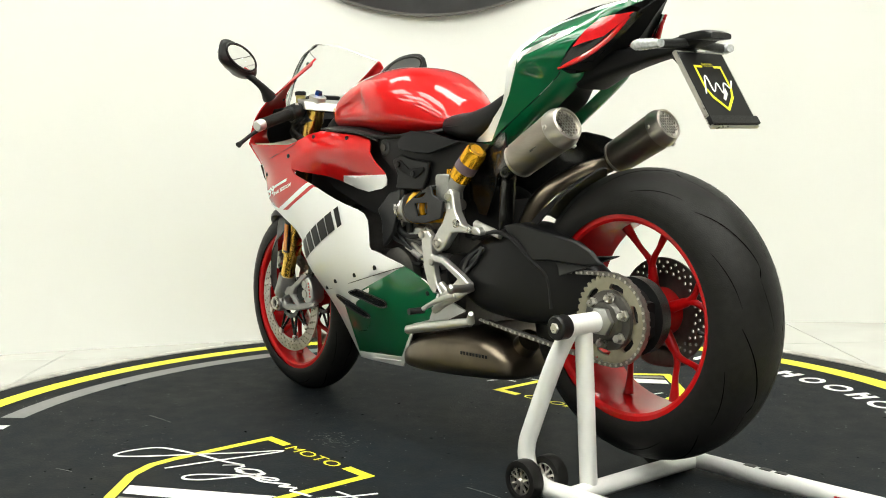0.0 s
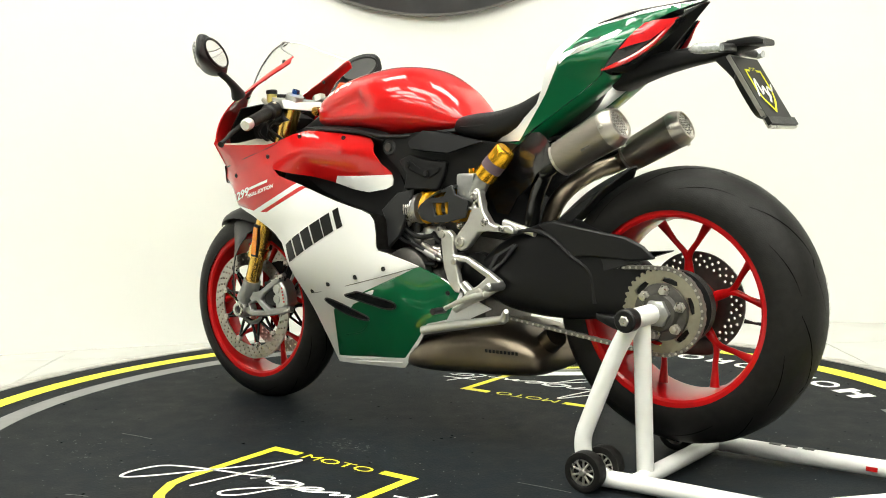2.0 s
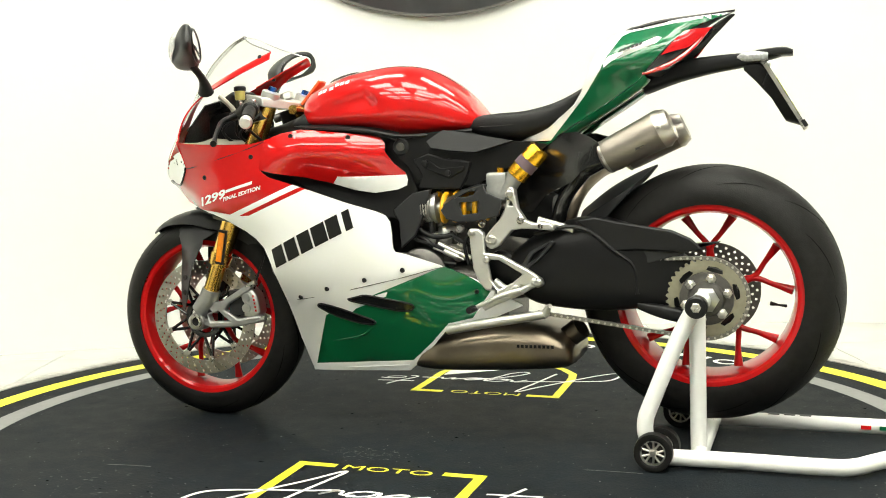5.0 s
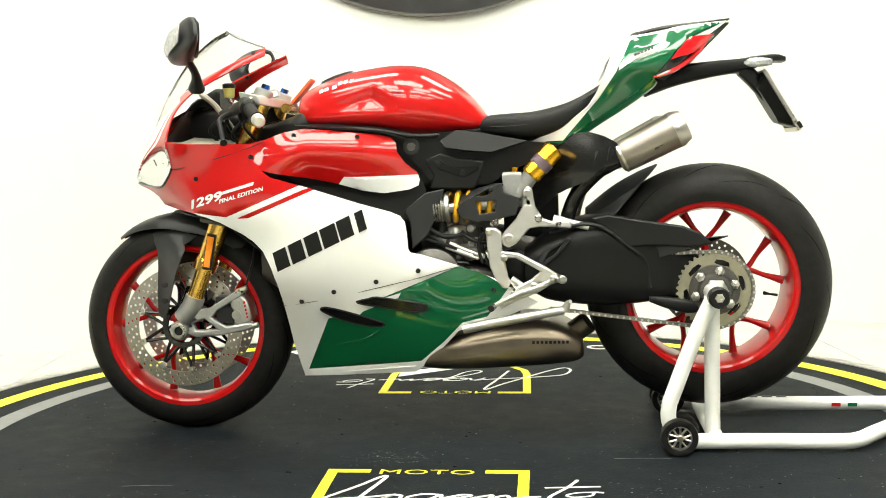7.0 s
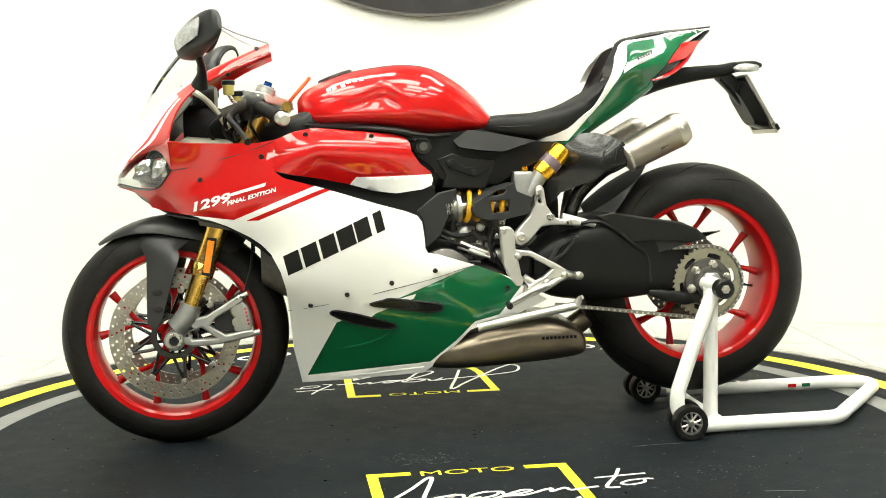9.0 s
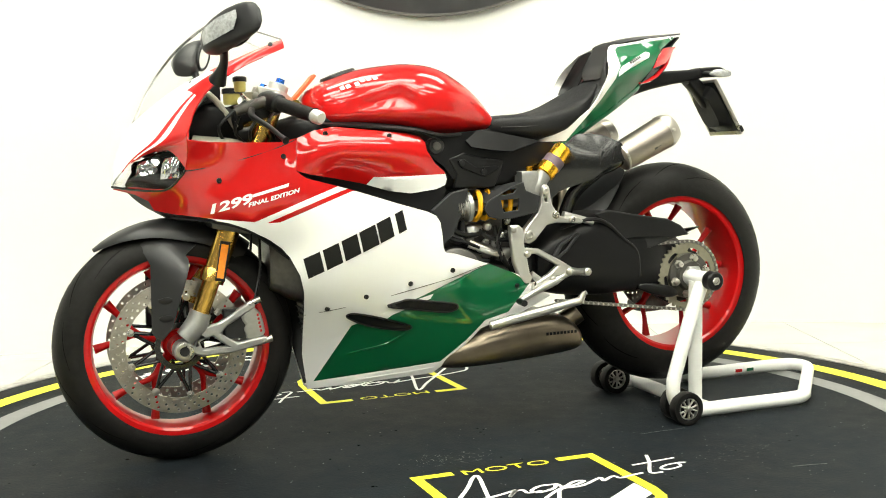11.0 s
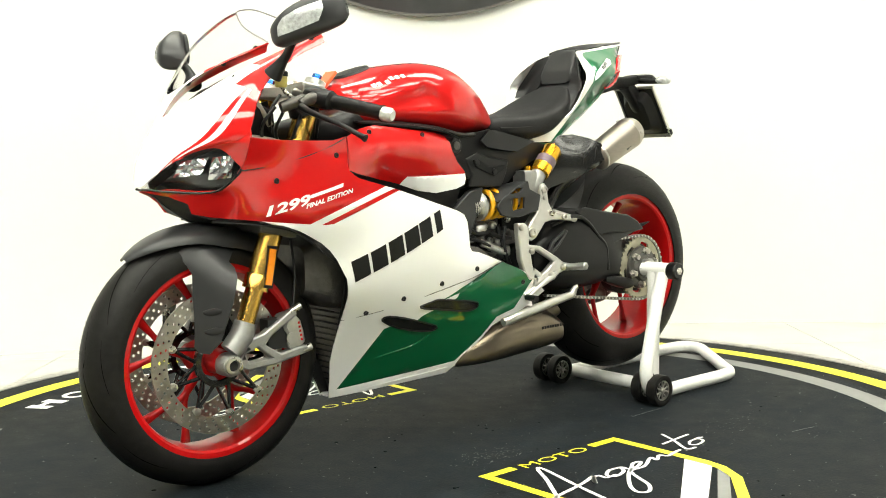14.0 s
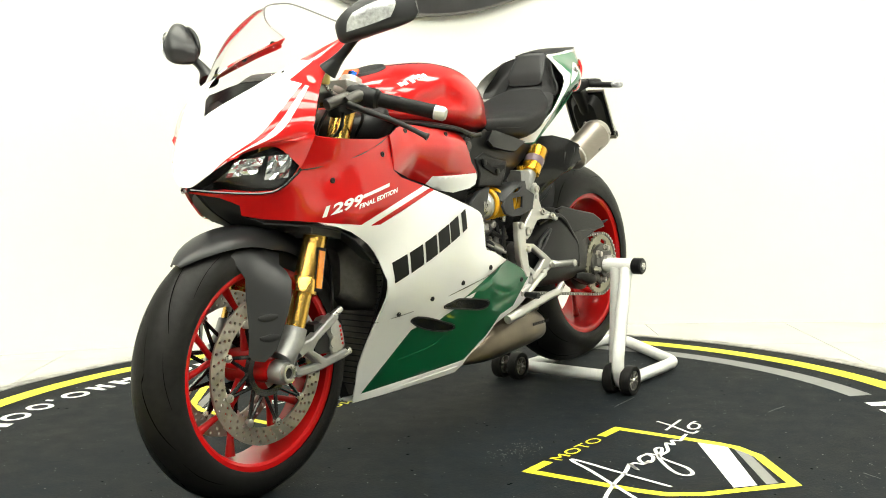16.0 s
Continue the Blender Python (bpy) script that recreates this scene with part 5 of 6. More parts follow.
yz = lambda x, y, z: (y, x, z)
npl = P("dealer_plate", on_plate(box((0, 0, 0), (0.008, 0.150, 0.178))), INK, br, "black dealer plate with yellow shield mark", bevel=0.002)
P("plate_frame", on_plate(plate([(-0.078, -0.092), (0.078, -0.092), (0.078, 0.092), (-0.078, 0.092)], -0.006, 0.003, [[(-0.073, -0.080), (0.073, -0.080), (0.073, 0.087), (-0.073, 0.087)]], put=yz)), STEEL, npl)
P("plate_clip", on_plate(box((0.003, 0, -0.078), (0.010, 0.160, 0.018))), PLASTIC, npl)
P("plate_shield", on_plate(plate([(-0.045, 0.055), (-0.02, 0.055), (-0.02, 0.05), (-0.040, 0.05), (-0.040, 0.0), (-0.03, -0.02), (0.0, -0.048), (0.03, -0.02), (0.040, 0.0), (0.040, 0.05), (0.02, 0.05), (0.02, 0.055), (0.045, 0.055), (0.045, 0.0), (0.035, -0.024), (0.0, -0.056), (-0.035, -0.024), (-0.045, 0.0)], 0.0045, 0.0055, put=yz)), MAT_YELLOW, npl)
P("plate_script", on_plate(tube([(0.0058, -0.05, -0.015), (0.0058, -0.025, 0.03), (0.0058, -0.02, -0.01), (0.0058, 0.0, 0.012), (0.0058, 0.008, -0.012), (0.0058, 0.025, 0.012), (0.0058, 0.04, 0.0), (0.0058, 0.055, 0.018)], 0.0016, 6, 5)), WHITE, npl)
P("plate_band", on_plate(plate([(0.005, -0.03), (0.022, -0.014), (0.022, 0.0), (0.0, -0.026)], 0.0045, 0.0055, put=yz)), WHITE, npl)
w = words("MOTO", 0.012)
for v in w.verts:
    v.co = (0.0056, v.co.x, v.co.y + 0.056)
P("plate_word", on_plate(w), MAT_YELLOW, npl)
P("plate_back", on_plate(hull([(-0.03, 0, 0.04, -0.05, 0.06, 0.5), (-0.004, 0, 0.06, -0.08, 0.08, 0.5)], 16, 3, e=4)), PLASTIC, npl)

# ---------------------------------------------------------------- silencers under the tail
def silencer(s):
    y = s * 0.168
    a, b = np.array((0.474, y * 0.98, 0.733)), np.array((0.645, y * 1.01, 0.818))
    u = (b - a) / np.linalg.norm(b - a)
    c = P("silencer", lathe([(0, 0.028), (0.004, 0.037), (0.010, 0.0405), (0.030, 0.0425), (0.150, 0.0462), (0.155, 0.0468)], a, u, 48), TITAN, None, "sand-blasted titanium silencer can")
    P("end_cap", lathe([(0.154, 0.0474), (0.166, 0.0468), (0.186, 0.0385), (0.1875, 0.0335), (0.178, 0.0325)], a, u, 48, cap=False), TITAN_LIGHT, c, "bare metal end ring")
    P("clamp_ring", lathe([(0.008, 0.0395), (0.008, 0.0420), (0.014, 0.0424), (0.014, 0.0405)], a, u, 40, cap=False), STEEL, c)
    P("outlet", lathe([(0.150, 0.033), (0.151, 0.033)], a, u, 32), DARK, c)
    t = np.cross(u, (0, 1, 0))
    t /= np.linalg.norm(t)
    e = np.array((0, 1.0, 0))
    pierced = [circle(0.0082 * (i + 0.5 * (j % 2)), 0.0071 * j, 0.0034, 6, 0.52) for i in range(-4, 5) for j in range(-4, 5) if math.hypot(0.0082 * (i + 0.5 * (j % 2)), 0.0071 * j) < 0.0295]
    P("grille", plate(circle(0, 0, 0.0335, 32), 0.180, 0.182, pierced, put=lambda p, q, r: tuple(a + u * q + e * p + t * r)), STEEL, c, "pierced metal outlet grille")
    for k in range(3):
        ang = 0.6 + 2.09 * k
        P("end_bolt", lathe([(0, 0.005), (0.004, 0.005), (0.005, 0.003)], a + u * 0.162 + 0.0468 * (math.cos(ang) * t + math.sin(ang) * e), math.cos(ang) * t + math.sin(ang) * e, 8), STEEL, c)
    n = np.array((0, s, 0))
    for k, (du, dt, lu, lt) in enumerate(((0.100, -0.006, 0.012, 0.030), (0.113, -0.002, 0.010, 0.034), (0.126, 0.004, 0.012, 0.028))):
        m = a + u * du + t * dt + n * 0.0448
        bm = bmesh.new()
        vs = [bm.verts.new(m + u * (x * lu / 2 + z * 0.006) + t * z * lt / 2 - n * (0.0032 * abs(z))) for x, z in ((-1, -1), (1, -1), (1, 1), (-1, 1))]
        bm.faces.new(vs)
        P("etched_mark", bm, GUN, c)
    if s < 0:
        P("link_pipe", tube([a + u * 0.01, a - u * 0.03, (0.42, y * 0.85, 0.70), (0.37, y * 0.6, 0.64), (0.345, y * 0.5, 0.57), (0.33, y * 0.4, 0.48)], [0.022, 0.023, 0.021, 0.019, 0.019, 0.019], 20, 5), BLACK_GLOSS, c, "dark shielded header pipe")
    else:
        P("link_pipe", tube([a + u * 0.01, a - u * 0.03, (0.42, y * 0.55, 0.70), (0.385, y * 0.1, 0.655), (0.362, -0.02, 0.59), (0.345, -0.02, 0.48)], [0.022, 0.023, 0.022, 0.022, 0.022, 0.022], 20, 5), TITAN_DARK, c, "heat-stained header pipe")


silencer(-1)
silencer(1)
HS = fitted([(0.183, 0.712, 0.070), (0.273, 0.776, 0.085), (0.406, 0.802, 0.138), (0.465, 0.779, 0.190), (0.486, 0.727, 0.198), (0.42, 0.714, 0.178), (0.33, 0.65, 0.112), (0.271, 0.607, 0.085), (0.21, 0.608, 0.07), (0.38, 0.75, 0.150)])
both("heat_shield", lambda: shell([(0.190, 0.712), (0.24, 0.75), (0.30, 0.785), (0.36, 0.80), (0.406, 0.803), (0.44, 0.792), (0.468, 0.775), (0.482, 0.745), (0.478, 0.728), (0.455, 0.722), (0.425, 0.705), (0.40, 0.68), (0.36, 0.663), (0.32, 0.645), (0.28, 0.60), (0.21, 0.605), (0.19, 0.65)], HS, step=0.02), BLACK_GLOSS, "black carbon heat shield", solid=0.004)
for x, z in ((0.412, 0.735), (0.445, 0.748)):
    P("shield_slot", plate([(x, z - 0.018), (x + 0.008, z - 0.018), (x + 0.014, z + 0.018), (x + 0.006, z + 0.018)], -HS(x, z) - 0.002, -HS(x, z)), DARK)

# seat frame and covers below the tank
SF = lambda x, z: 0.150 - 0.12 * max(0, x - 0.05) - 0.05 * max(0, 0.75 - z)
both("side_cover", lambda: shell([(-0.086, 0.785), (-0.05, 0.802), (0.038, 0.812), (0.10, 0.815), (0.13, 0.81), (0.20, 0.79), (0.262, 0.782), (0.33, 0.775), (0.30, 0.75), (0.22, 0.715), (0.185, 0.70), (0.15, 0.675), (0.06, 0.672), (0.025, 0.683), (-0.01, 0.69), (-0.03, 0.72), (-0.066, 0.748)], SF, step=0.025), ARM, "black side cover below the tank", solid=0.006)
both("upper_cover", lambda: shell([(0.022, 0.788), (0.063, 0.816), (0.12, 0.808), (0.245, 0.785), (0.153, 0.758), (0.09, 0.763), (0.036, 0.771)], lambda x, z: SF(x, z) + 0.005 + 0.42 * (0.816 - z), step=0.02), ARM, solid=0.008)
both("ecu_cover", lambda: plate([(-0.021, 0.741), (0.021, 0.757), (0.060, 0.745), (0.135, 0.734), (0.126, 0.70), (0.107, 0.664), (-0.008, 0.666), (0.002, 0.70)], -0.153, -0.140), PLASTIC, bevel=0.004)
both("ecu_plate", lambda: plate([(0.002, 0.738), (0.020, 0.741), (0.055, 0.718), (0.118, 0.722), (0.118, 0.712), (0.080, 0.692), (0.062, 0.698), (0.012, 0.718)], -0.157, -0.152), MATT, bevel=0.002)
for x, z in ((0.0133, 0.7296), (0.0758, 0.7055)):
    P("cover_screw", lathe([(0, 0.008), (0.006, 0.008), (0.007, 0.005)], (x, -0.156, z), (0, -1, 0), 12), PLASTIC)
b = lathe([(-0.03, 0.022), (0.0, 0.0225), (0.004, 0.019), (0.004, 0.012)], (-0.054, -0.150, 0.775), (0, -1, 0), 28)
P("frame_bolt_boss", b, SATIN, None, "black frame bolt boss")
P("frame_bolt", lathe([(0, 0.011), (0.006, 0.011), (0.007, 0.006)], (-0.054, -0.152, 0.775), (0, -1, 0), 16), GUN)

# ---------------------------------------------------------------- engine
P("crankcase", hull([(-0.36, 0, 0.04, 0.30, 0.44, 0.5), (-0.28, 0, 0.06, 0.27, 0.48, 0.5), (-0.10, 0, 0.10, 0.24, 0.48, 0.5), (0.08, 0, 0.135, 0.25, 0.48, 0.5), (0.22, 0, 0.11, 0.30, 0.45, 0.5)], 24, 4, e=5), GUN, None, "dark grey engine casing")
P("rear_cylinder", hull([(-0.04, 0, 0.085, 0.45, 0.62, 0.5), (0.02, 0, 0.105, 0.46, 0.68, 0.5), (0.10, 0, 0.105, 0.47, 0.68, 0.5), (0.16, 0, 0.08, 0.48, 0.62, 0.5)], 24, 3, e=5), GUN, None, "grey rear cylinder head")
P("front_cylinder", hull([(-0.48, 0, 0.08, 0.42, 0.54, 0.5), (-0.40, 0, 0.11, 0.38, 0.58, 0.5), (-0.28, 0, 0.11, 0.38, 0.60, 0.5)], 20, 3, e=5), GUN)
P("clutch_side_cover", lathe([(0, 0.075), (0.02, 0.072), (0.03, 0.055), (0.034, 0.01)], (-0.005, -0.135, 0.437), (0, -1, 0), 40), GUN, None, "dark grey round engine cover")
# added dark body: keeps the white wall from showing through behind the engine
P("rear_engine_mount", hull([(0.18, 0, 0.075, 0.50, 0.66, 0.5), (0.26, 0, 0.075, 0.52, 0.67, 0.5), (0.325, 0, 0.055, 0.52, 0.64, 0.5)], 20, 3, e=4), MATT, None, "matt black filler in the gap behind the engine")
# added dark body that closes the open gap above the spring guard
P("throttle_cover", hull([(-0.03, 0, 0.10, 0.62, 0.72, 0.5), (0.10, 0, 0.10, 0.62, 0.72, 0.5), (0.20, 0, 0.08, 0.62, 0.72, 0.5)], 20, 3, e=5), MATT, None, "matt black filler in the gap below the airbox")
P("gearbox", hull([(0.08, 0, 0.07, 0.38, 0.56, 0.5), (0.16, 0, 0.08, 0.37, 0.56, 0.5), (0.24, 0, 0.08, 0.37, 0.545, 0.5), (0.30, 0, 0.06, 0.38, 0.52, 0.5)], 20, 3, e=5), GUN, None, "dark grey gearbox casing")
P("front_sprocket_cover", lathe([(0, 0.05), (0.02, 0.048), (0.03, 0.03), (0.032, 0.01)], (0.205, -0.10, 0.455), (0, -1, 0), 32), PLASTIC)
P("airbox", hull([(-0.32, 0, 0.125, 0.66, 0.83, 0.5), (-0.15, 0, 0.13, 0.64, 0.83, 0.5), (0.05, 0, 0.12, 0.66, 0.81, 0.5), (0.22, 0, 0.09, 0.69, 0.79, 0.5)], 20, 3, e=5), PLASTIC)
random.seed(4)
for k in range(16):
    x, z = random.uniform(-0.02, 0.17), random.uniform(0.455, 0.60)
    P("engine_bolt", lathe([(0, 0.009), (0.008, 0.009), (0.010, 0.005)], (x, -0.112 - 0.01 * random.random(), z), (0, -1, 0), 6 if k % 2 else 14), STEEL if k % 3 else GUN)
for k in range(7):
    x, z = random.uniform(-0.01, 0.12), random.uniform(0.46, 0.58)
    P("engine_boss", hull([(x, -0.115, 0.014, z - 0.014, z + 0.014, 0.5), (x + 0.02, -0.118, 0.022, z - 0.02, z + 0.018, 0.5), (x + 0.045, -0.112, 0.012, z - 0.012, z + 0.016, 0.5)], 12, 3, e=3.5), (ALU, GUN, STEEL)[k % 3])
for pth, r, m in (([(-0.03, -0.13, 0.60), (-0.01, -0.14, 0.56), (0.03, -0.14, 0.54), (0.08, -0.13, 0.545)], 0.007, PLASTIC), ([(-0.03, -0.13, 0.55), (0.01, -0.145, 0.53), (0.05, -0.14, 0.50), (0.10, -0.135, 0.49)], 0.006, PLASTIC), ([(0.04, -0.135, 0.52), (0.09, -0.145, 0.50), (0.13, -0.14, 0.485)], 0.008, STEEL), ([(0.06, -0.12, 0.56), (0.10, -0.14, 0.53), (0.16, -0.13, 0.52)], 0.006, PLASTIC), ([(0.0, -0.12, 0.62), (0.02, -0.13, 0.59), (0.02, -0.13, 0.55)], 0.009, DARK), ([(0.12, -0.12, 0.56), (0.125, -0.135, 0.50), (0.15, -0.135, 0.45)], 0.007, PLASTIC)):
    P("engine_hose", tube(pth, r, 10, 5), m)
for k, (a, b, c) in enumerate((((-0.50, -0.12, 0.86), (-0.53, -0.14, 0.82), (-0.52, -0.10, 0.79)), ((-0.47, -0.14, 0.87), (-0.49, -0.17, 0.84), (-0.47, -0.13, 0.80)), ((-0.56, -0.10, 0.87), (-0.60, -0.11, 0.83), (-0.58, -0.07, 0.79)), ((-0.52, -0.06, 0.90), (-0.56, -0.08, 0.86), (-0.54, -0.04, 0.80)))):
    P("bar_cable", tube([a, b, c], 0.0042, 8, 6), PLASTIC)
for x, y, z in ((-0.545, -0.13, 0.868), (-0.515, -0.15, 0.885), (-0.47, -0.165, 0.905)):
    P("switch_knob", lathe([(0, 0.006), (0.006, 0.006), (0.008, 0.004)], (x, y, z), (0, -0.4, 1), 10), STEEL)
for k in range(5):
    P("shock_rib", lathe([(0, 0.0345), (0.002, 0.0365), (0.004, 0.0345)], (0.000 + 0.0065 * k, -0.132, 0.6123 + 0.0004 * k), (1, 0, 0.066), 24, cap=False), STEEL)
for x, z, r in ((-0.018, 0.575, 0.012), (0.012, 0.492, 0.010), (0.052, 0.545, 0.015), (0.095, 0.560, 0.011), (0.120, 0.515, 0.013), (0.030, 0.470, 0.009)):
    P("engine_plug", lathe([(0, r), (0.010, r), (0.013, r * 0.75), (0.013, r * 0.45), (0.009, r * 0.4)], (x, -0.122, z), (0, -1, 0), 18), ALU)
for pth, r in (([(-0.045, -0.14, 0.57), (-0.02, -0.152, 0.535), (0.03, -0.155, 0.520), (0.075, -0.15, 0.500)], 0.0045), ([(-0.03, -0.14, 0.50), (0.02, -0.15, 0.478), (0.09, -0.148, 0.470)], 0.005), ([(0.13, -0.14, 0.555), (0.115, -0.15, 0.52), (0.125, -0.15, 0.47)], 0.0045)):
    P("engine_cable", tube(pth, r, 8, 6), PLASTIC)
P("shift_rod", rod((0.03, -0.150, 0.512), (0.115, -0.155, 0.482), 0.004), STEEL)
P("shift_sensor", rod((0.06, -0.150, 0.503), (0.10, -0.154, 0.488), 0.0085), ALU)
rad = P("radiator", plate([(-0.150, 0.55), (-0.125, 0.44), (-0.085, 0.32), (-0.035, 0.20), (-0.012, 0.16), (0.012, 0.16), (0.035, 0.20), (0.085, 0.32), (0.125, 0.44), (0.150, 0.55)], -0.375, -0.345, put=lambda x, y, z: (y - 0.08 * (z - 0.35), x, z)), GUN, None, "dark finned radiator behind the front wheel")
for k in range(24):
    z = 0.19 + 0.0148 * k
    w = float(np.interp(z, (0.16, 0.20, 0.32, 0.44, 0.55), (0.012, 0.035, 0.085, 0.125, 0.15)))
    P("radiator_fin", box((-0.377 - 0.08 * (z - 0.35), 0, z), (0.006, 2 * w - 0.008, 0.003)), DARK, rad)
both("radiator_duct", lambda: sheet([[(-0.43, -0.15, 0.54), (-0.415, -0.155, 0.46), (-0.405, -0.105, 0.34), (-0.395, -0.05, 0.22), (-0.38, -0.02, 0.155)], [(-0.36, -0.13, 0.56), (-0.36, -0.125, 0.46), (-0.36, -0.09, 0.34), (-0.36, -0.04, 0.22), (-0.35, -0.01, 0.155)]], 2, 4), PLASTIC, solid=0.003)
both("fairing_inner", lambda: sheet([[(-0.72, -0.075, 0.615), (-0.64, -0.15, 0.605), (-0.55, -0.17, 0.58), (-0.45, -0.165, 0.505)], [(-0.66, -0.03, 0.625), (-0.60, -0.05, 0.63), (-0.50, -0.06, 0.60), (-0.42, -0.06, 0.53)]], 3, 4), DARK, solid=0.003)
P("steering_head", hull([(-0.56, 0, 0.07, 0.60, 0.70, 0.5), (-0.50, 0, 0.10, 0.60, 0.76, 0.5), (-0.42, 0, 0.12, 0.62, 0.80, 0.5), (-0.34, 0, 0.12, 0.64, 0.80, 0.5)], 16, 3, e=4), DARK)
P("lower_clamp", plate([(-0.63, -0.135), (-0.54, -0.14), (-0.51, -0.06), (-0.51, 0.06), (-0.54, 0.14), (-0.63, 0.135)], 0, 0.035, put=lambda x, y, z: (x, z, 0.575 + y - 0.2 * (x + 0.57))), GUN, bevel=0.003)

# ---------------------------------------------------------------- shock absorber on the near side
ax0, ax1 = np.array((-0.005, -0.132, 0.612)), np.array((0.235, -0.128, 0.628))
u = (ax1 - ax0) / np.linalg.norm(ax1 - ax0)
shock = P("shock_absorber", rod(ax0, ax1, 0.014), STEEL, None, "rear shock absorber with yellow spring")
P("shock_body", lathe([(0.0, 0.022), (0.005, 0.030), (0.03, 0.034), (0.036, 0.040), (0.046, 0.040)], ax0, u, 30), ALU, shock)
q = np.cross(u, (0, 1, 0))
P("spring", tube([ax0 + u * (0.045 + 0.15 * t) + 0.036 * (math.cos(t * 2 * math.pi * 5.2) * q + math.sin(t * 2 * math.pi * 5.2) * np.array((0, 1, 0))) for t in np.linspace(0, 1, 90)], 0.0072, 8), SPRING, shock, "golden yellow coil spring")
cov = plate([(0.062, 0.611), (0.075, 0.629), (0.095, 0.641), (0.145, 0.666), (0.178, 0.677), (0.184, 0.655), (0.205, 0.646), (0.226, 0.638), (0.216, 0.596), (0.15, 0.582), (0.106, 0.581), (0.077, 0.589)], -0.184, -0.176,
            [[(0.112, 0.631), (0.164, 0.634), (0.161, 0.604), (0.120, 0.599)], [(0.113, 0.645), (0.133, 0.657), (0.157, 0.660), (0.149, 0.650), (0.128, 0.645)]])
P("spring_guard", cov, SATIN, shock, "dark grey spring guard with slots", bevel=0.002)
P("guard_edge", sheet([[(0.068, -0.180, 0.624), (0.10, -0.180, 0.643), (0.15, -0.180, 0.667), (0.180, -0.180, 0.674)], [(0.064, -0.155, 0.634), (0.10, -0.155, 0.656), (0.155, -0.155, 0.676), (0.186, -0.155, 0.676)], [(0.062, -0.12, 0.640), (0.10, -0.12, 0.662), (0.16, -0.12, 0.670), (0.188, -0.12, 0.66)]], 3, 4), SATIN, shock, solid=0.004)
P("shock_head", hull([(0.182, -0.145, 0.022, 0.635, 0.702, 0.5), (0.184, -0.145, 0.024, 0.632, 0.705, 0.5), (0.226, -0.143, 0.024, 0.632, 0.705, 0.5), (0.228, -0.143, 0.022, 0.635, 0.702, 0.5)], 32, 2, e=9), CAST, shock, "cast aluminium shock head")
P("shock_head_neck", rod((0.222, -0.148, 0.650), (0.256, -0.152, 0.700), 0.021), CAST, shock)
P("preload_knob", lathe([(0, 0.009), (0.012, 0.009)], (0.212, -0.146, 0.705), (0, 0, 1), 12), GOLD_BRIGHT, shock)
r0, r1 = np.array((0.252, -0.152, 0.694)), np.array((0.314, -0.146, 0.760))
v = (r1 - r0) / np.linalg.norm(r1 - r0)
res = P("gas_reservoir", lathe([(0, 0.024), (0.003, 0.0275), (0.088, 0.0275), (0.094, 0.024), (0.094, 0.017), (0.090, 0.008)], r0, v, 32), GOLD_BRIGHT, shock, "golden gas reservoir with a purple sticker")
P("sticker", lathe([(0.030, 0.0278), (0.055, 0.0278)], r0, v, 32, cap=False), PURPLE, res)
# link and rocker, cast aluminium
lk = P("rocker", plate([(0.235, 0.664), (0.246, 0.670), (0.256, 0.662), (0.264, 0.615), (0.284, 0.585), (0.303, 0.578), (0.343, 0.580), (0.357, 0.569), (0.354, 0.559), (0.310, 0.563), (0.274, 0.564), (0.249, 0.560), (0.214, 0.521), (0.195, 0.511), (0.180, 0.519), (0.175, 0.536), (0.185, 0.554), (0.215, 0.587), (0.230, 0.616), (0.235, 0.645)], -0.178, -0.152, [[(0.241, 0.633), (0.249, 0.633), (0.251, 0.621), (0.242, 0.622)]]), SILVER, None, "silver cast suspension rocker", bevel=0.004)
for x, z, r in ((0.243, 0.651, 0.01), (0.195, 0.535, 0.013), (0.272, 0.586, 0.01), (0.322, 0.572, 0.008)):
    P("rocker_bolt", lathe([(0, r), (0.006, r), (0.008, r * 0.7), (0.008, r * 0.5), (0.005, r * 0.45)], (x, -0.178, z), (0, -1, 0), 18), STEEL, lk)
P("torque_rod", rod((0.31, -0.15, 0.585), (0.40, -0.15, 0.560), 0.009), SILVER, lk)

# ---------------------------------------------------------------- footpeg hanger
hg = P("footpeg_hanger", plate([(0.136, 0.564), (0.163, 0.564), (0.176, 0.552), (0.178, 0.503), (0.220, 0.498), (0.290, 0.461), (0.318, 0.443), (0.322, 0.423), (0.300, 0.415), (0.271, 0.422), (0.266, 0.410), (0.211, 0.383), (0.197, 0.389), (0.202, 0.407), (0.179, 0.407), (0.161, 0.427), (0.146, 0.464), (0.139, 0.523)], -0.185, -0.165, [[(0.183, 0.486), (0.213, 0.485), (0.276, 0.450), (0.249, 0.428), (0.212, 0.410), (0.193, 0.434)]]), SILVER, None, "silver footrest hanger", bevel=0.004)
P("hanger_lower", tube([(0.31, -0.175, 0.432), (0.265, -0.178, 0.405), (0.215, -0.175, 0.385), (0.17, -0.17, 0.362)], 0.010, 10, 4), SILVER, hg)
P("hanger_strut", tube([(0.20, -0.172, 0.430), (0.235, -0.175, 0.408), (0.275, -0.178, 0.408)], 0.010, 10, 3), SILVER, hg)
P("footpeg", tube([(0.318, -0.18, 0.432), (0.326, -0.20, 0.432), (0.33, -0.252, 0.437), (0.33, -0.256, 0.437)], [0.012, 0.0095, 0.011, 0.007], 12), ALU, hg, "knurled aluminium footpeg")
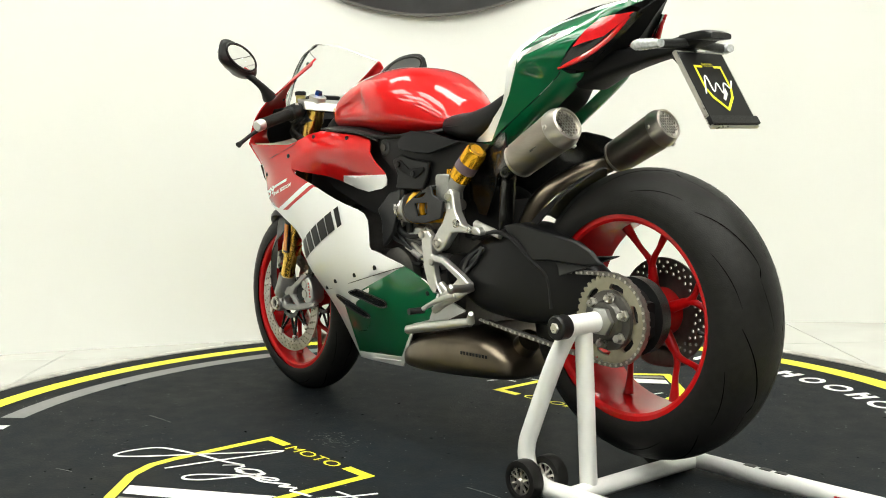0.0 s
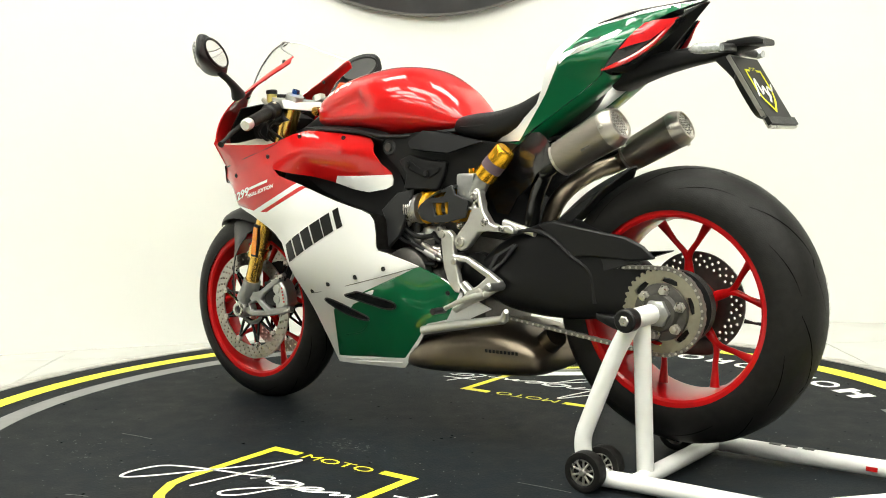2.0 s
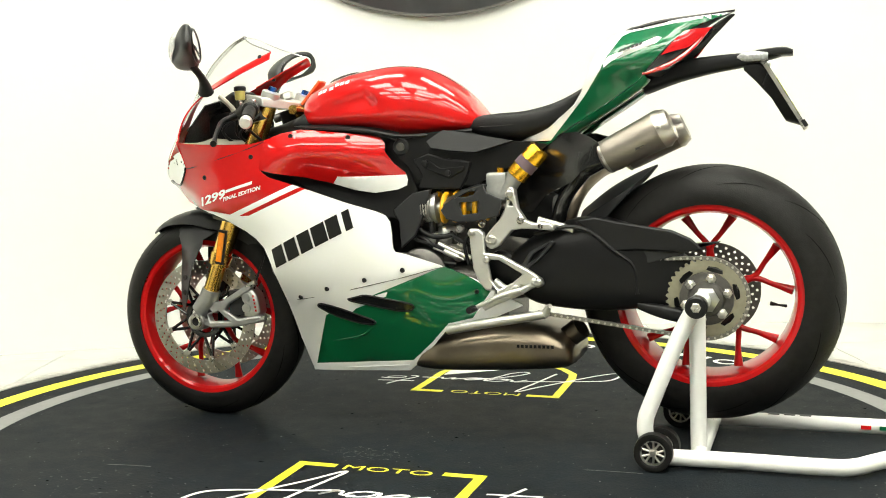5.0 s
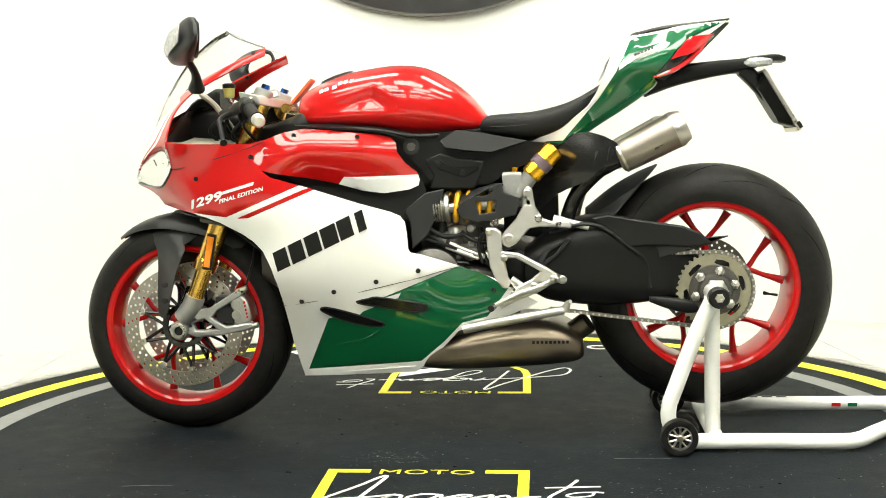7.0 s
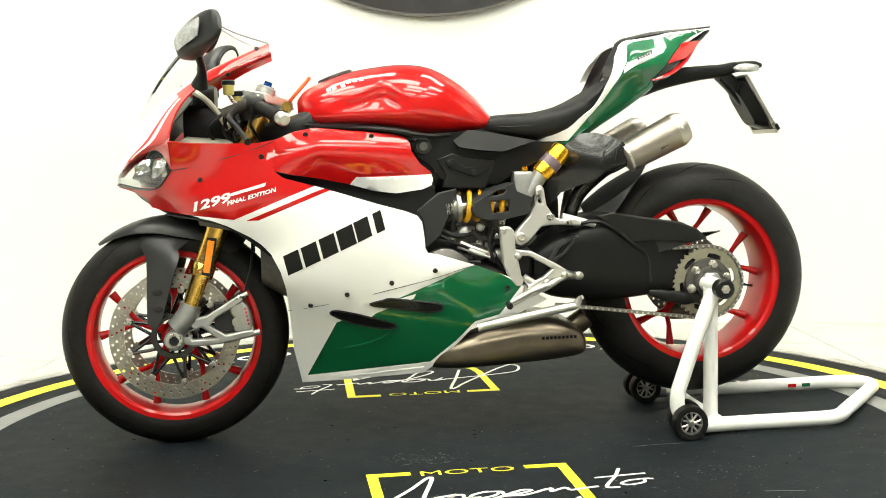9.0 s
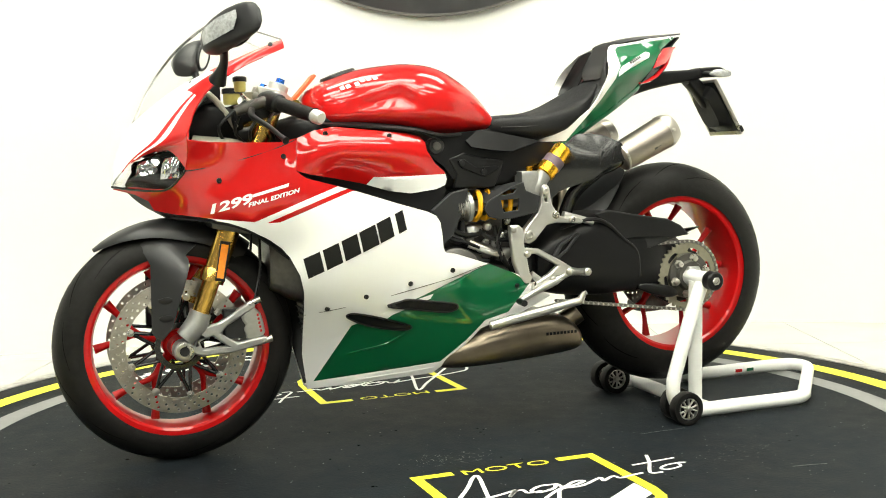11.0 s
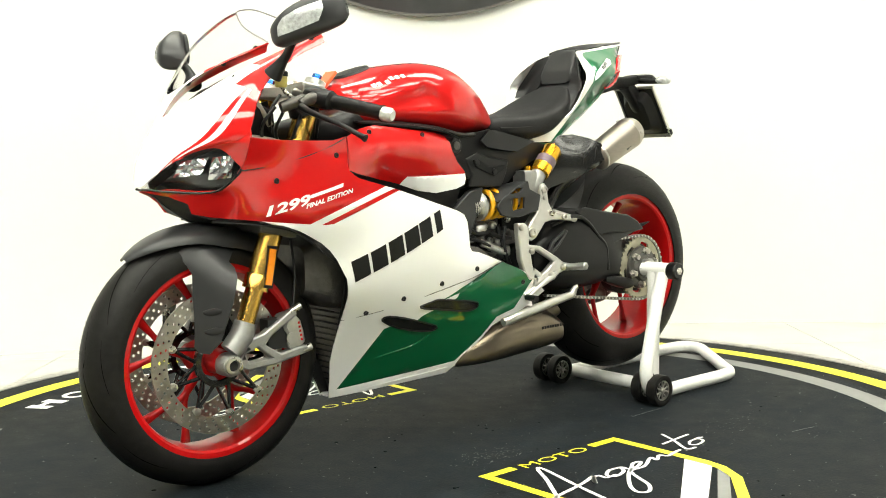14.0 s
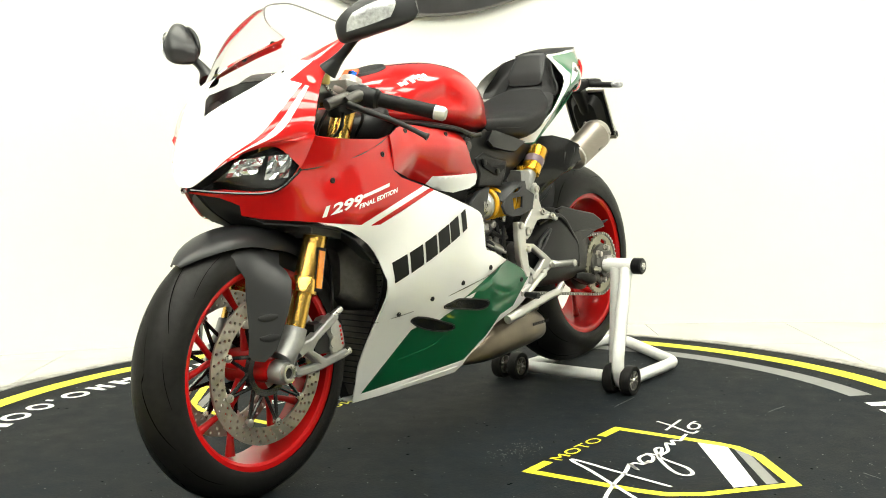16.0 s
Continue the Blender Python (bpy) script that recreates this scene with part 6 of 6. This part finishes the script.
P("gear_lever", tube([(0.27, -0.185, 0.41), (0.22, -0.195, 0.395), (0.17, -0.20, 0.372), (0.152, -0.20, 0.362)], [0.010, 0.007, 0.006, 0.006], 10, 4), SILVER, hg)
P("toe_peg", rod((0.155, -0.195, 0.363), (0.150, -0.238, 0.363), 0.0085), PLASTIC, hg)
for x, z in ((0.145, 0.553), (0.307, 0.432), (0.258, 0.414), (0.183, 0.486)):
    P("hanger_bolt", lathe([(0, 0.009), (0.006, 0.009), (0.008, 0.006)], (x, -0.186, z), (0, -1, 0), 14), STEEL, hg)
P("heel_guard", plate([(0.262, 0.46), (0.29, 0.505), (0.345, 0.535), (0.355, 0.53), (0.32, 0.49), (0.275, 0.455)], -0.166, -0.158, [[(0.285, 0.475), (0.30, 0.50), (0.335, 0.522), (0.31, 0.49)]]), SATIN, None, "black heel guard", bevel=0.002)
P("heel_guard", flip(plate([(0.262, 0.46), (0.29, 0.505), (0.345, 0.535), (0.355, 0.53), (0.32, 0.49), (0.275, 0.455)], -0.166, -0.158)), SATIN)
ss = P("side_stand", tube([(0.075, -0.185, 0.302), (0.15, -0.19, 0.318), (0.26, -0.19, 0.338), (0.335, -0.195, 0.352)], [0.012, 0.013, 0.012, 0.011], 14, 4), SILVER, None, "folded silver side stand")
P("stand_foot", tube([(0.335, -0.195, 0.352), (0.345, -0.20, 0.372), (0.35, -0.205, 0.375)], [0.012, 0.007, 0.006], 10), SILVER, ss)

# ---------------------------------------------------------------- collector box under the engine
muf = P("collector_box", hull([(-0.075, 0.0, 0.085, 0.182, 0.20, 0.5), (0.0, 0.0, 0.140, 0.178, 0.262, 0.4), (0.08, 0, 0.160, 0.178, 0.296, 0.4), (0.20, 0, 0.158, 0.182, 0.318, 0.42), (0.30, 0, 0.150, 0.188, 0.312, 0.45), (0.36, 0, 0.135, 0.195, 0.288, 0.45), (0.383, 0, 0.115, 0.205, 0.262, 0.45), (0.388, 0, 0.09, 0.215, 0.25, 0.5)], 36, 6, e=3.2), TITAN_DARK, None, "heat-stained titanium collector box")
for k in range(9):
    P("etched_bar", box((0.255 + 0.011 * k, -0.1578 + 0.0006 * k, 0.262), (0.007, 0.0012, 0.008)), INK, muf)
P("collector_outlet", rod((0.36, -0.05, 0.27), (0.40, -0.06, 0.30), 0.03), TITAN_DARK, muf)
P("belly_floor", sheet([[(-0.382, -0.022, 0.150), (-0.382, 0, 0.148), (-0.382, 0.022, 0.150)], [(-0.22, -0.072, 0.170), (-0.22, 0, 0.160), (-0.22, 0.072, 0.170)], [(-0.06, -0.112, 0.19), (-0.06, 0, 0.180), (-0.06, 0.112, 0.19)]], 4, 4), WHITE, solid=0.003)

# ---------------------------------------------------------------- swingarm, chain and sprocket
arm = P("swingarm", hull([(0.235, -0.03, 0.115, 0.40, 0.505, 0.5), (0.29, -0.035, 0.120, 0.365, 0.545, 0.5), (0.37, -0.045, 0.112, 0.352, 0.580, 0.5), (0.44, -0.065, 0.090, 0.350, 0.590, 0.5), (0.52, -0.085, 0.062, 0.355, 0.575, 0.5), (0.60, -0.095, 0.042, 0.365, 0.545, 0.5), (0.66, -0.088, 0.032, 0.36, 0.50, 0.5), (0.72, -0.080, 0.028, 0.34, 0.455, 0.5), (0.79, -0.078, 0.022, 0.355, 0.43, 0.5)], 36, 5, e=3.4), ARM, None, "satin black single-sided swingarm")
P("arm_cover", plate([(0.405, 0.583), (0.45, 0.592), (0.53, 0.577), (0.64, 0.560), (0.685, 0.540), (0.715, 0.512), (0.66, 0.505), (0.55, 0.51), (0.50, 0.505), (0.47, 0.535), (0.43, 0.56)], -0.150, -0.138), PLASTIC, arm, bevel=0.005)
P("arm_ridge", tube([(0.30, -0.150, 0.548), (0.38, -0.155, 0.568), (0.44, -0.153, 0.556), (0.50, -0.147, 0.508), (0.545, -0.140, 0.47), (0.555, -0.138, 0.40)], 0.006, 8, 5), PLASTIC, arm)
P("chain_guard", plate([(0.50, 0.507), (0.53, 0.515), (0.755, 0.533), (0.752, 0.530), (0.66, 0.500), (0.585, 0.478), (0.535, 0.470)], -0.140, -0.132), SATIN, arm, "pointed black chain guard", bevel=0.003)
P("lower_chain_guard", hull([(0.555, -0.125, 0.010, 0.362, 0.378, 0.5), (0.60, -0.125, 0.018, 0.345, 0.376, 0.5), (0.655, -0.122, 0.020, 0.332, 0.366, 0.5), (0.70, -0.12, 0.012, 0.340, 0.352, 0.5)], 16, 4, e=4), PLASTIC, arm)
P("hub_carrier", lathe([(-0.03, 0.070), (0.028, 0.074), (0.034, 0.066)], (RW[0], -0.085, RW[2]), (0, -1, 0), 48), DARK, arm)
teeth = []
for k in range(39 * 4):
    a = 2 * math.pi * k / (39 * 4)
    teeth.append((RW[0] + (0.0985, 0.0985, 0.092, 0.092)[k % 4] * math.cos(a), RW[2] + (0.0985, 0.0985, 0.092, 0.092)[k % 4] * math.sin(a)))
cut = []
for k in range(6):
    a0 = 2 * math.pi * k / 6 + 0.25
    pts = [(r, a0 + d) for r, d in ((0.070, -0.30), (0.079, -0.22), (0.080, 0.0), (0.079, 0.22), (0.070, 0.30), (0.066, 0.15), (0.066, -0.15))]
    cut.append([(RW[0] + r * math.cos(a), RW[2] + r * math.sin(a)) for r, a in pts])
spr = P("sprocket", plate(teeth, -0.129, -0.122, cut), OLIVE, None, "olive-grey rear chain sprocket", angle=30)
P("sprocket_carrier", lathe([(0, 0.066), (0.010, 0.064), (0.012, 0.045), (0.022, 0.040), (0.024, 0.028)], (RW[0], -0.127, RW[2]), (0, -1, 0), 40), GUN, spr)
for k in range(6):
    a = 2 * math.pi * k / 6 + 0.3
    P("sprocket_nut", lathe([(0, 0.013), (0.005, 0.013), (0.006, 0.010), (0.016, 0.009), (0.018, 0.005)], (RW[0] + 0.051 * math.cos(a), -0.137, RW[2] + 0.051 * math.sin(a)), (0, -1, 0), 6), STEEL, spr)
P("axle_nut", lathe([(0, 0.032), (0.014, 0.032), (0.018, 0.026)], (RW[0], -0.148, RW[2]), (0, -1, 0), 6), ALU, spr)
# chain: round the sprocket and forward
cpts = []
for a in np.linspace(math.radians(-93), math.radians(93), 32):
    cpts.append((RW[0] + 0.0985 * math.cos(a), RW[2] + 0.0985 * math.sin(a)))
top = [(0.70 - 0.016 * k, 0.491 - 0.0006 * k) for k in range(1, 26)]
bot = [(0.70 - 0.016 * k, 0.294 + 0.0021 * k) for k in range(1, 26)]
path = bot[::-1] + cpts + top
pl = np.array(path)
d = np.concatenate([[0], np.cumsum(np.linalg.norm(np.diff(pl, axis=0), axis=1))])
sl = np.arange(0, d[-1], 0.0159)
px, pz = np.interp(sl, d, pl[:, 0]), np.interp(sl, d, pl[:, 1])
chain = P("drive_chain", tube([(x, -0.1255, z) for x, z in zip(px, pz)], 0.0035, 6), CHAIN, None, "dark steel drive chain")
ol = [(0.0115 * math.cos(t) * (1 if abs(math.cos(t)) > 0.5 else 1), 0.0058 * math.sin(t) * (1.0 if abs(math.cos(t)) > 0.45 else 0.72)) for t in np.linspace(0, 2 * math.pi, 14, endpoint=False)]
lb = plate(ol, -0.0075, 0.0075)
lm = P("chain_link", lb, CHAIN, chain).data
pins = P("chain_pin", lathe([(-0.0092, 0.003), (0.0092, 0.003)], (0, 0, 0), (0, 1, 0), 8), STEEL, chain).data
base = [o for o in chain.children]
for k in range(len(px) - 1):
    x, z = (px[k] + px[k + 1]) / 2, (pz[k] + pz[k + 1]) / 2
    ang = math.atan2(pz[k + 1] - pz[k], px[k + 1] - px[k])
    if k == 0:
        o, p = base
    else:
        o, p = new("chain_link", lm), new("chain_pin", pins)
        o.parent = p.parent = chain
    o.matrix_local = Matrix.LocRotScale((x, -0.1255, z), Euler((0, -ang, 0)), (1, 1 if k % 2 else 0.72, 1))
    p.matrix_local = Matrix.LocRotScale((px[k], -0.1255, pz[k]), None, None)
P("rear_caliper", hull([(0.66, 0.075, 0.03, 0.27, 0.30, 0.5), (0.69, 0.075, 0.036, 0.262, 0.315, 0.5), (0.75, 0.075, 0.034, 0.265, 0.31, 0.5), (0.77, 0.075, 0.02, 0.275, 0.30, 0.5)], 16, 3, e=4), GUN)
hug = P("rear_hugger", sheet([[(0.40, -0.06, 0.575), (0.40, 0, 0.600), (0.40, 0.06, 0.575)], [(0.47, -0.075, 0.620), (0.47, 0, 0.655), (0.47, 0.075, 0.620)], [(0.54, -0.062, 0.665), (0.54, 0, 0.694), (0.54, 0.062, 0.665)], [(0.588, -0.012, 0.712), (0.590, 0, 0.714), (0.588, 0.012, 0.712)]], 4, 4), SATIN, None, "black rear wheel hugger", solid=0.004)
P("hugger_side", sheet([[(0.40, -0.06, 0.575), (0.47, -0.075, 0.620), (0.54, -0.062, 0.665)], [(0.42, -0.085, 0.545), (0.47, -0.095, 0.585), (0.515, -0.08, 0.635)]], 3, 3), SATIN, hug, solid=0.004)

# ---------------------------------------------------------------- vents, screws and marks on the fairing
for line in ([(-0.306, 0.352), (-0.29, 0.358), (-0.24, 0.348), (-0.18, 0.330), (-0.138, 0.316), (-0.14, 0.306), (-0.18, 0.306), (-0.25, 0.322), (-0.295, 0.342)],
             [(-0.205, 0.375), (-0.17, 0.384), (-0.15, 0.388), (-0.09, 0.380), (-0.05, 0.374), (-0.018, 0.366), (-0.02, 0.352), (-0.05, 0.347), (-0.09, 0.352), (-0.15, 0.362), (-0.19, 0.368)]):
    both("fairing_vent", lambda: shell(line, lambda x, z: SIDE(x, z) + 0.0022, step=0.012), BLACK_GLOSS, "black vent slot", solid=0.003)
    both("vent_lip", lambda: tube([(x, -SIDE(x, z) - 0.003, z) for x, z in line], 0.0022, 6, 2, closed=True), PLASTIC)
both("fairing_crease", lambda: tube([(x, -SIDE(x, z) + 0.002, z) for x, z in ((-0.335, 0.235), (-0.26, 0.252), (-0.195, 0.267), (-0.16, 0.288), (-0.138, 0.308))], [0.001, 0.003, 0.004, 0.003, 0.001], 8, 4), GREEN)
both("fairing_seam", lambda: tube([(x, -SIDE(x, z) + 0.0008, z) for x, z in ((-0.412, 0.358), (-0.32, 0.374), (-0.19, 0.402), (-0.044, 0.437), (0.03, 0.457), (0.073, 0.467))], 0.0012, 6, 6), GUN)
both("panel_seam", lambda: tube([(x, -SIDE(x, z) + 0.0006, z) for x, z in ((-0.43, 0.797), (-0.48, 0.777), (-0.56, 0.753), (-0.65, 0.733), (-0.69, 0.727))], 0.0014, 6, 5), DARK)
SCREWS = [(-0.355, 0.374, SIDE), (-0.262, 0.402, SIDE), (-0.148, 0.429, SIDE), (-0.037, 0.458, SIDE), (0.155, 0.404, SIDE), (-0.617, 0.703, SIDE), (-0.465, 0.757, SIDE), (-0.355, 0.81, WING), (-0.19, 0.803, WING)]
for x, z, f in SCREWS:
    for s in (-1, 1):
        P("fairing_screw", lathe([(-0.002, 0.0065), (0.002, 0.0065), (0.003, 0.004), (0.001, 0.002)], (x, s * f(x, z), z), (0, s, 0), 12), INK)


def slab(quad, f, lift=0.0016, k=6):
    """A painted mark that follows the skin: four corners in x, z."""
    a, b, c, d = [np.array(p) for p in quad]
    return sheet([[(lambda q: (q[0], -f(*q) - lift, q[1]))(a + (b - a) * i / k + ((d - a) + ((c - d) - (b - a)) * i / k) * j / k) for i in range(k + 1)] for j in range(k + 1)], 1, 1)


# big name on the side: one plain slanted block for each letter
for i in range(6):
    w = (0.92, 0.92, 0.92, 0.98, 0.86, 0.5)[i]
    x0, z0 = -0.409 + (0, 0.0447, 0.0895, 0.133, 0.177, 0.225)[i], 0.456 + (0, 0.0203, 0.041, 0.061, 0.0815, 0.103)[i]
    ex, ez = 0.0415 * w, 0.0192 * w
    ux, uz = -0.012, 0.050
    for s in (1, -1):
        bm = slab([(x0, z0), (x0 + ex, z0 + ez), (x0 + ex + ux, z0 + ez + uz), (x0 + ux, z0 + uz)], SIDE)
        P("name_block", bm if s > 0 else flip(bm), INK)


def on_side(text, size, x, z, tilt, wide=1.0, shear=0.25):
    bm = words(text, size, size * 0.035)
    c, s = math.cos(radians(tilt)), math.sin(radians(tilt))
    for v in bm.verts:
        a, b = v.co.x * wide + v.co.y * shear, v.co.y
        xx, zz = x + a * c - b * s, z + a * s + b * c
        v.co = (xx, -SIDE(xx, zz) - 0.0018, zz)
    return bm


P("model_number", on_side("1299", 0.030, -0.594, 0.6455, 15, 1.75, 0.5), MAT_WHITE)
P("edition_words", on_side("FINAL EDITION", 0.0135, -0.492, 0.659, 15, 1.35, 0.45), MAT_WHITE)
P("name_bar", slab([(-0.543, 0.661), (-0.458, 0.6845), (-0.456, 0.693), (-0.541, 0.669)], SIDE), MAT_WHITE)
for k in range(6):
    P("tail_mark", slab([(0.516 + 0.009 * k, 0.989 + 0.0036 * k), (0.523 + 0.009 * k, 0.9918 + 0.0036 * k), (0.523 + 0.009 * k, 1.0 + 0.0036 * k), (0.516 + 0.009 * k, 0.9972 + 0.0036 * k)], TAIL, k=2), INK)


# the front of the fairing sits a little to the far side
def settle(names):
    for o in bike.children_recursive:
        if o.type == "MESH" and o.name.split(".")[0] in names:
            for v in o.data.vertices:
                k = min(1.0, max(0.0, (-0.45 - v.co.x) / 0.25))
                y = v.co.y
                v.co.y += 0.018 * k * (1 + max(-1.0, min(1.0, y / 0.18)))


settle({"nose_cowl", "cowl_cheek", "headlamp_bowl", "headlamp_reflector", "headlamp_cover", "headlamp_edge", "nose_intake", "windscreen", "screen_edge", "screen_screw", "side_fairing", "mirror", "mirror_glass", "mirror_stem", "mirror_rim", "indicator_lens", "inner_shell", "cockpit_liner", "dash"})


def motions():
    for root, y in ((turntable, 0.0), (stand, 0.0), (bike, 0.015)):
        walk(root, [(t, pose(0, 0, 0, 0, 0, a) @ pose(0, y, 0)) for t, a in TURN])


motions()
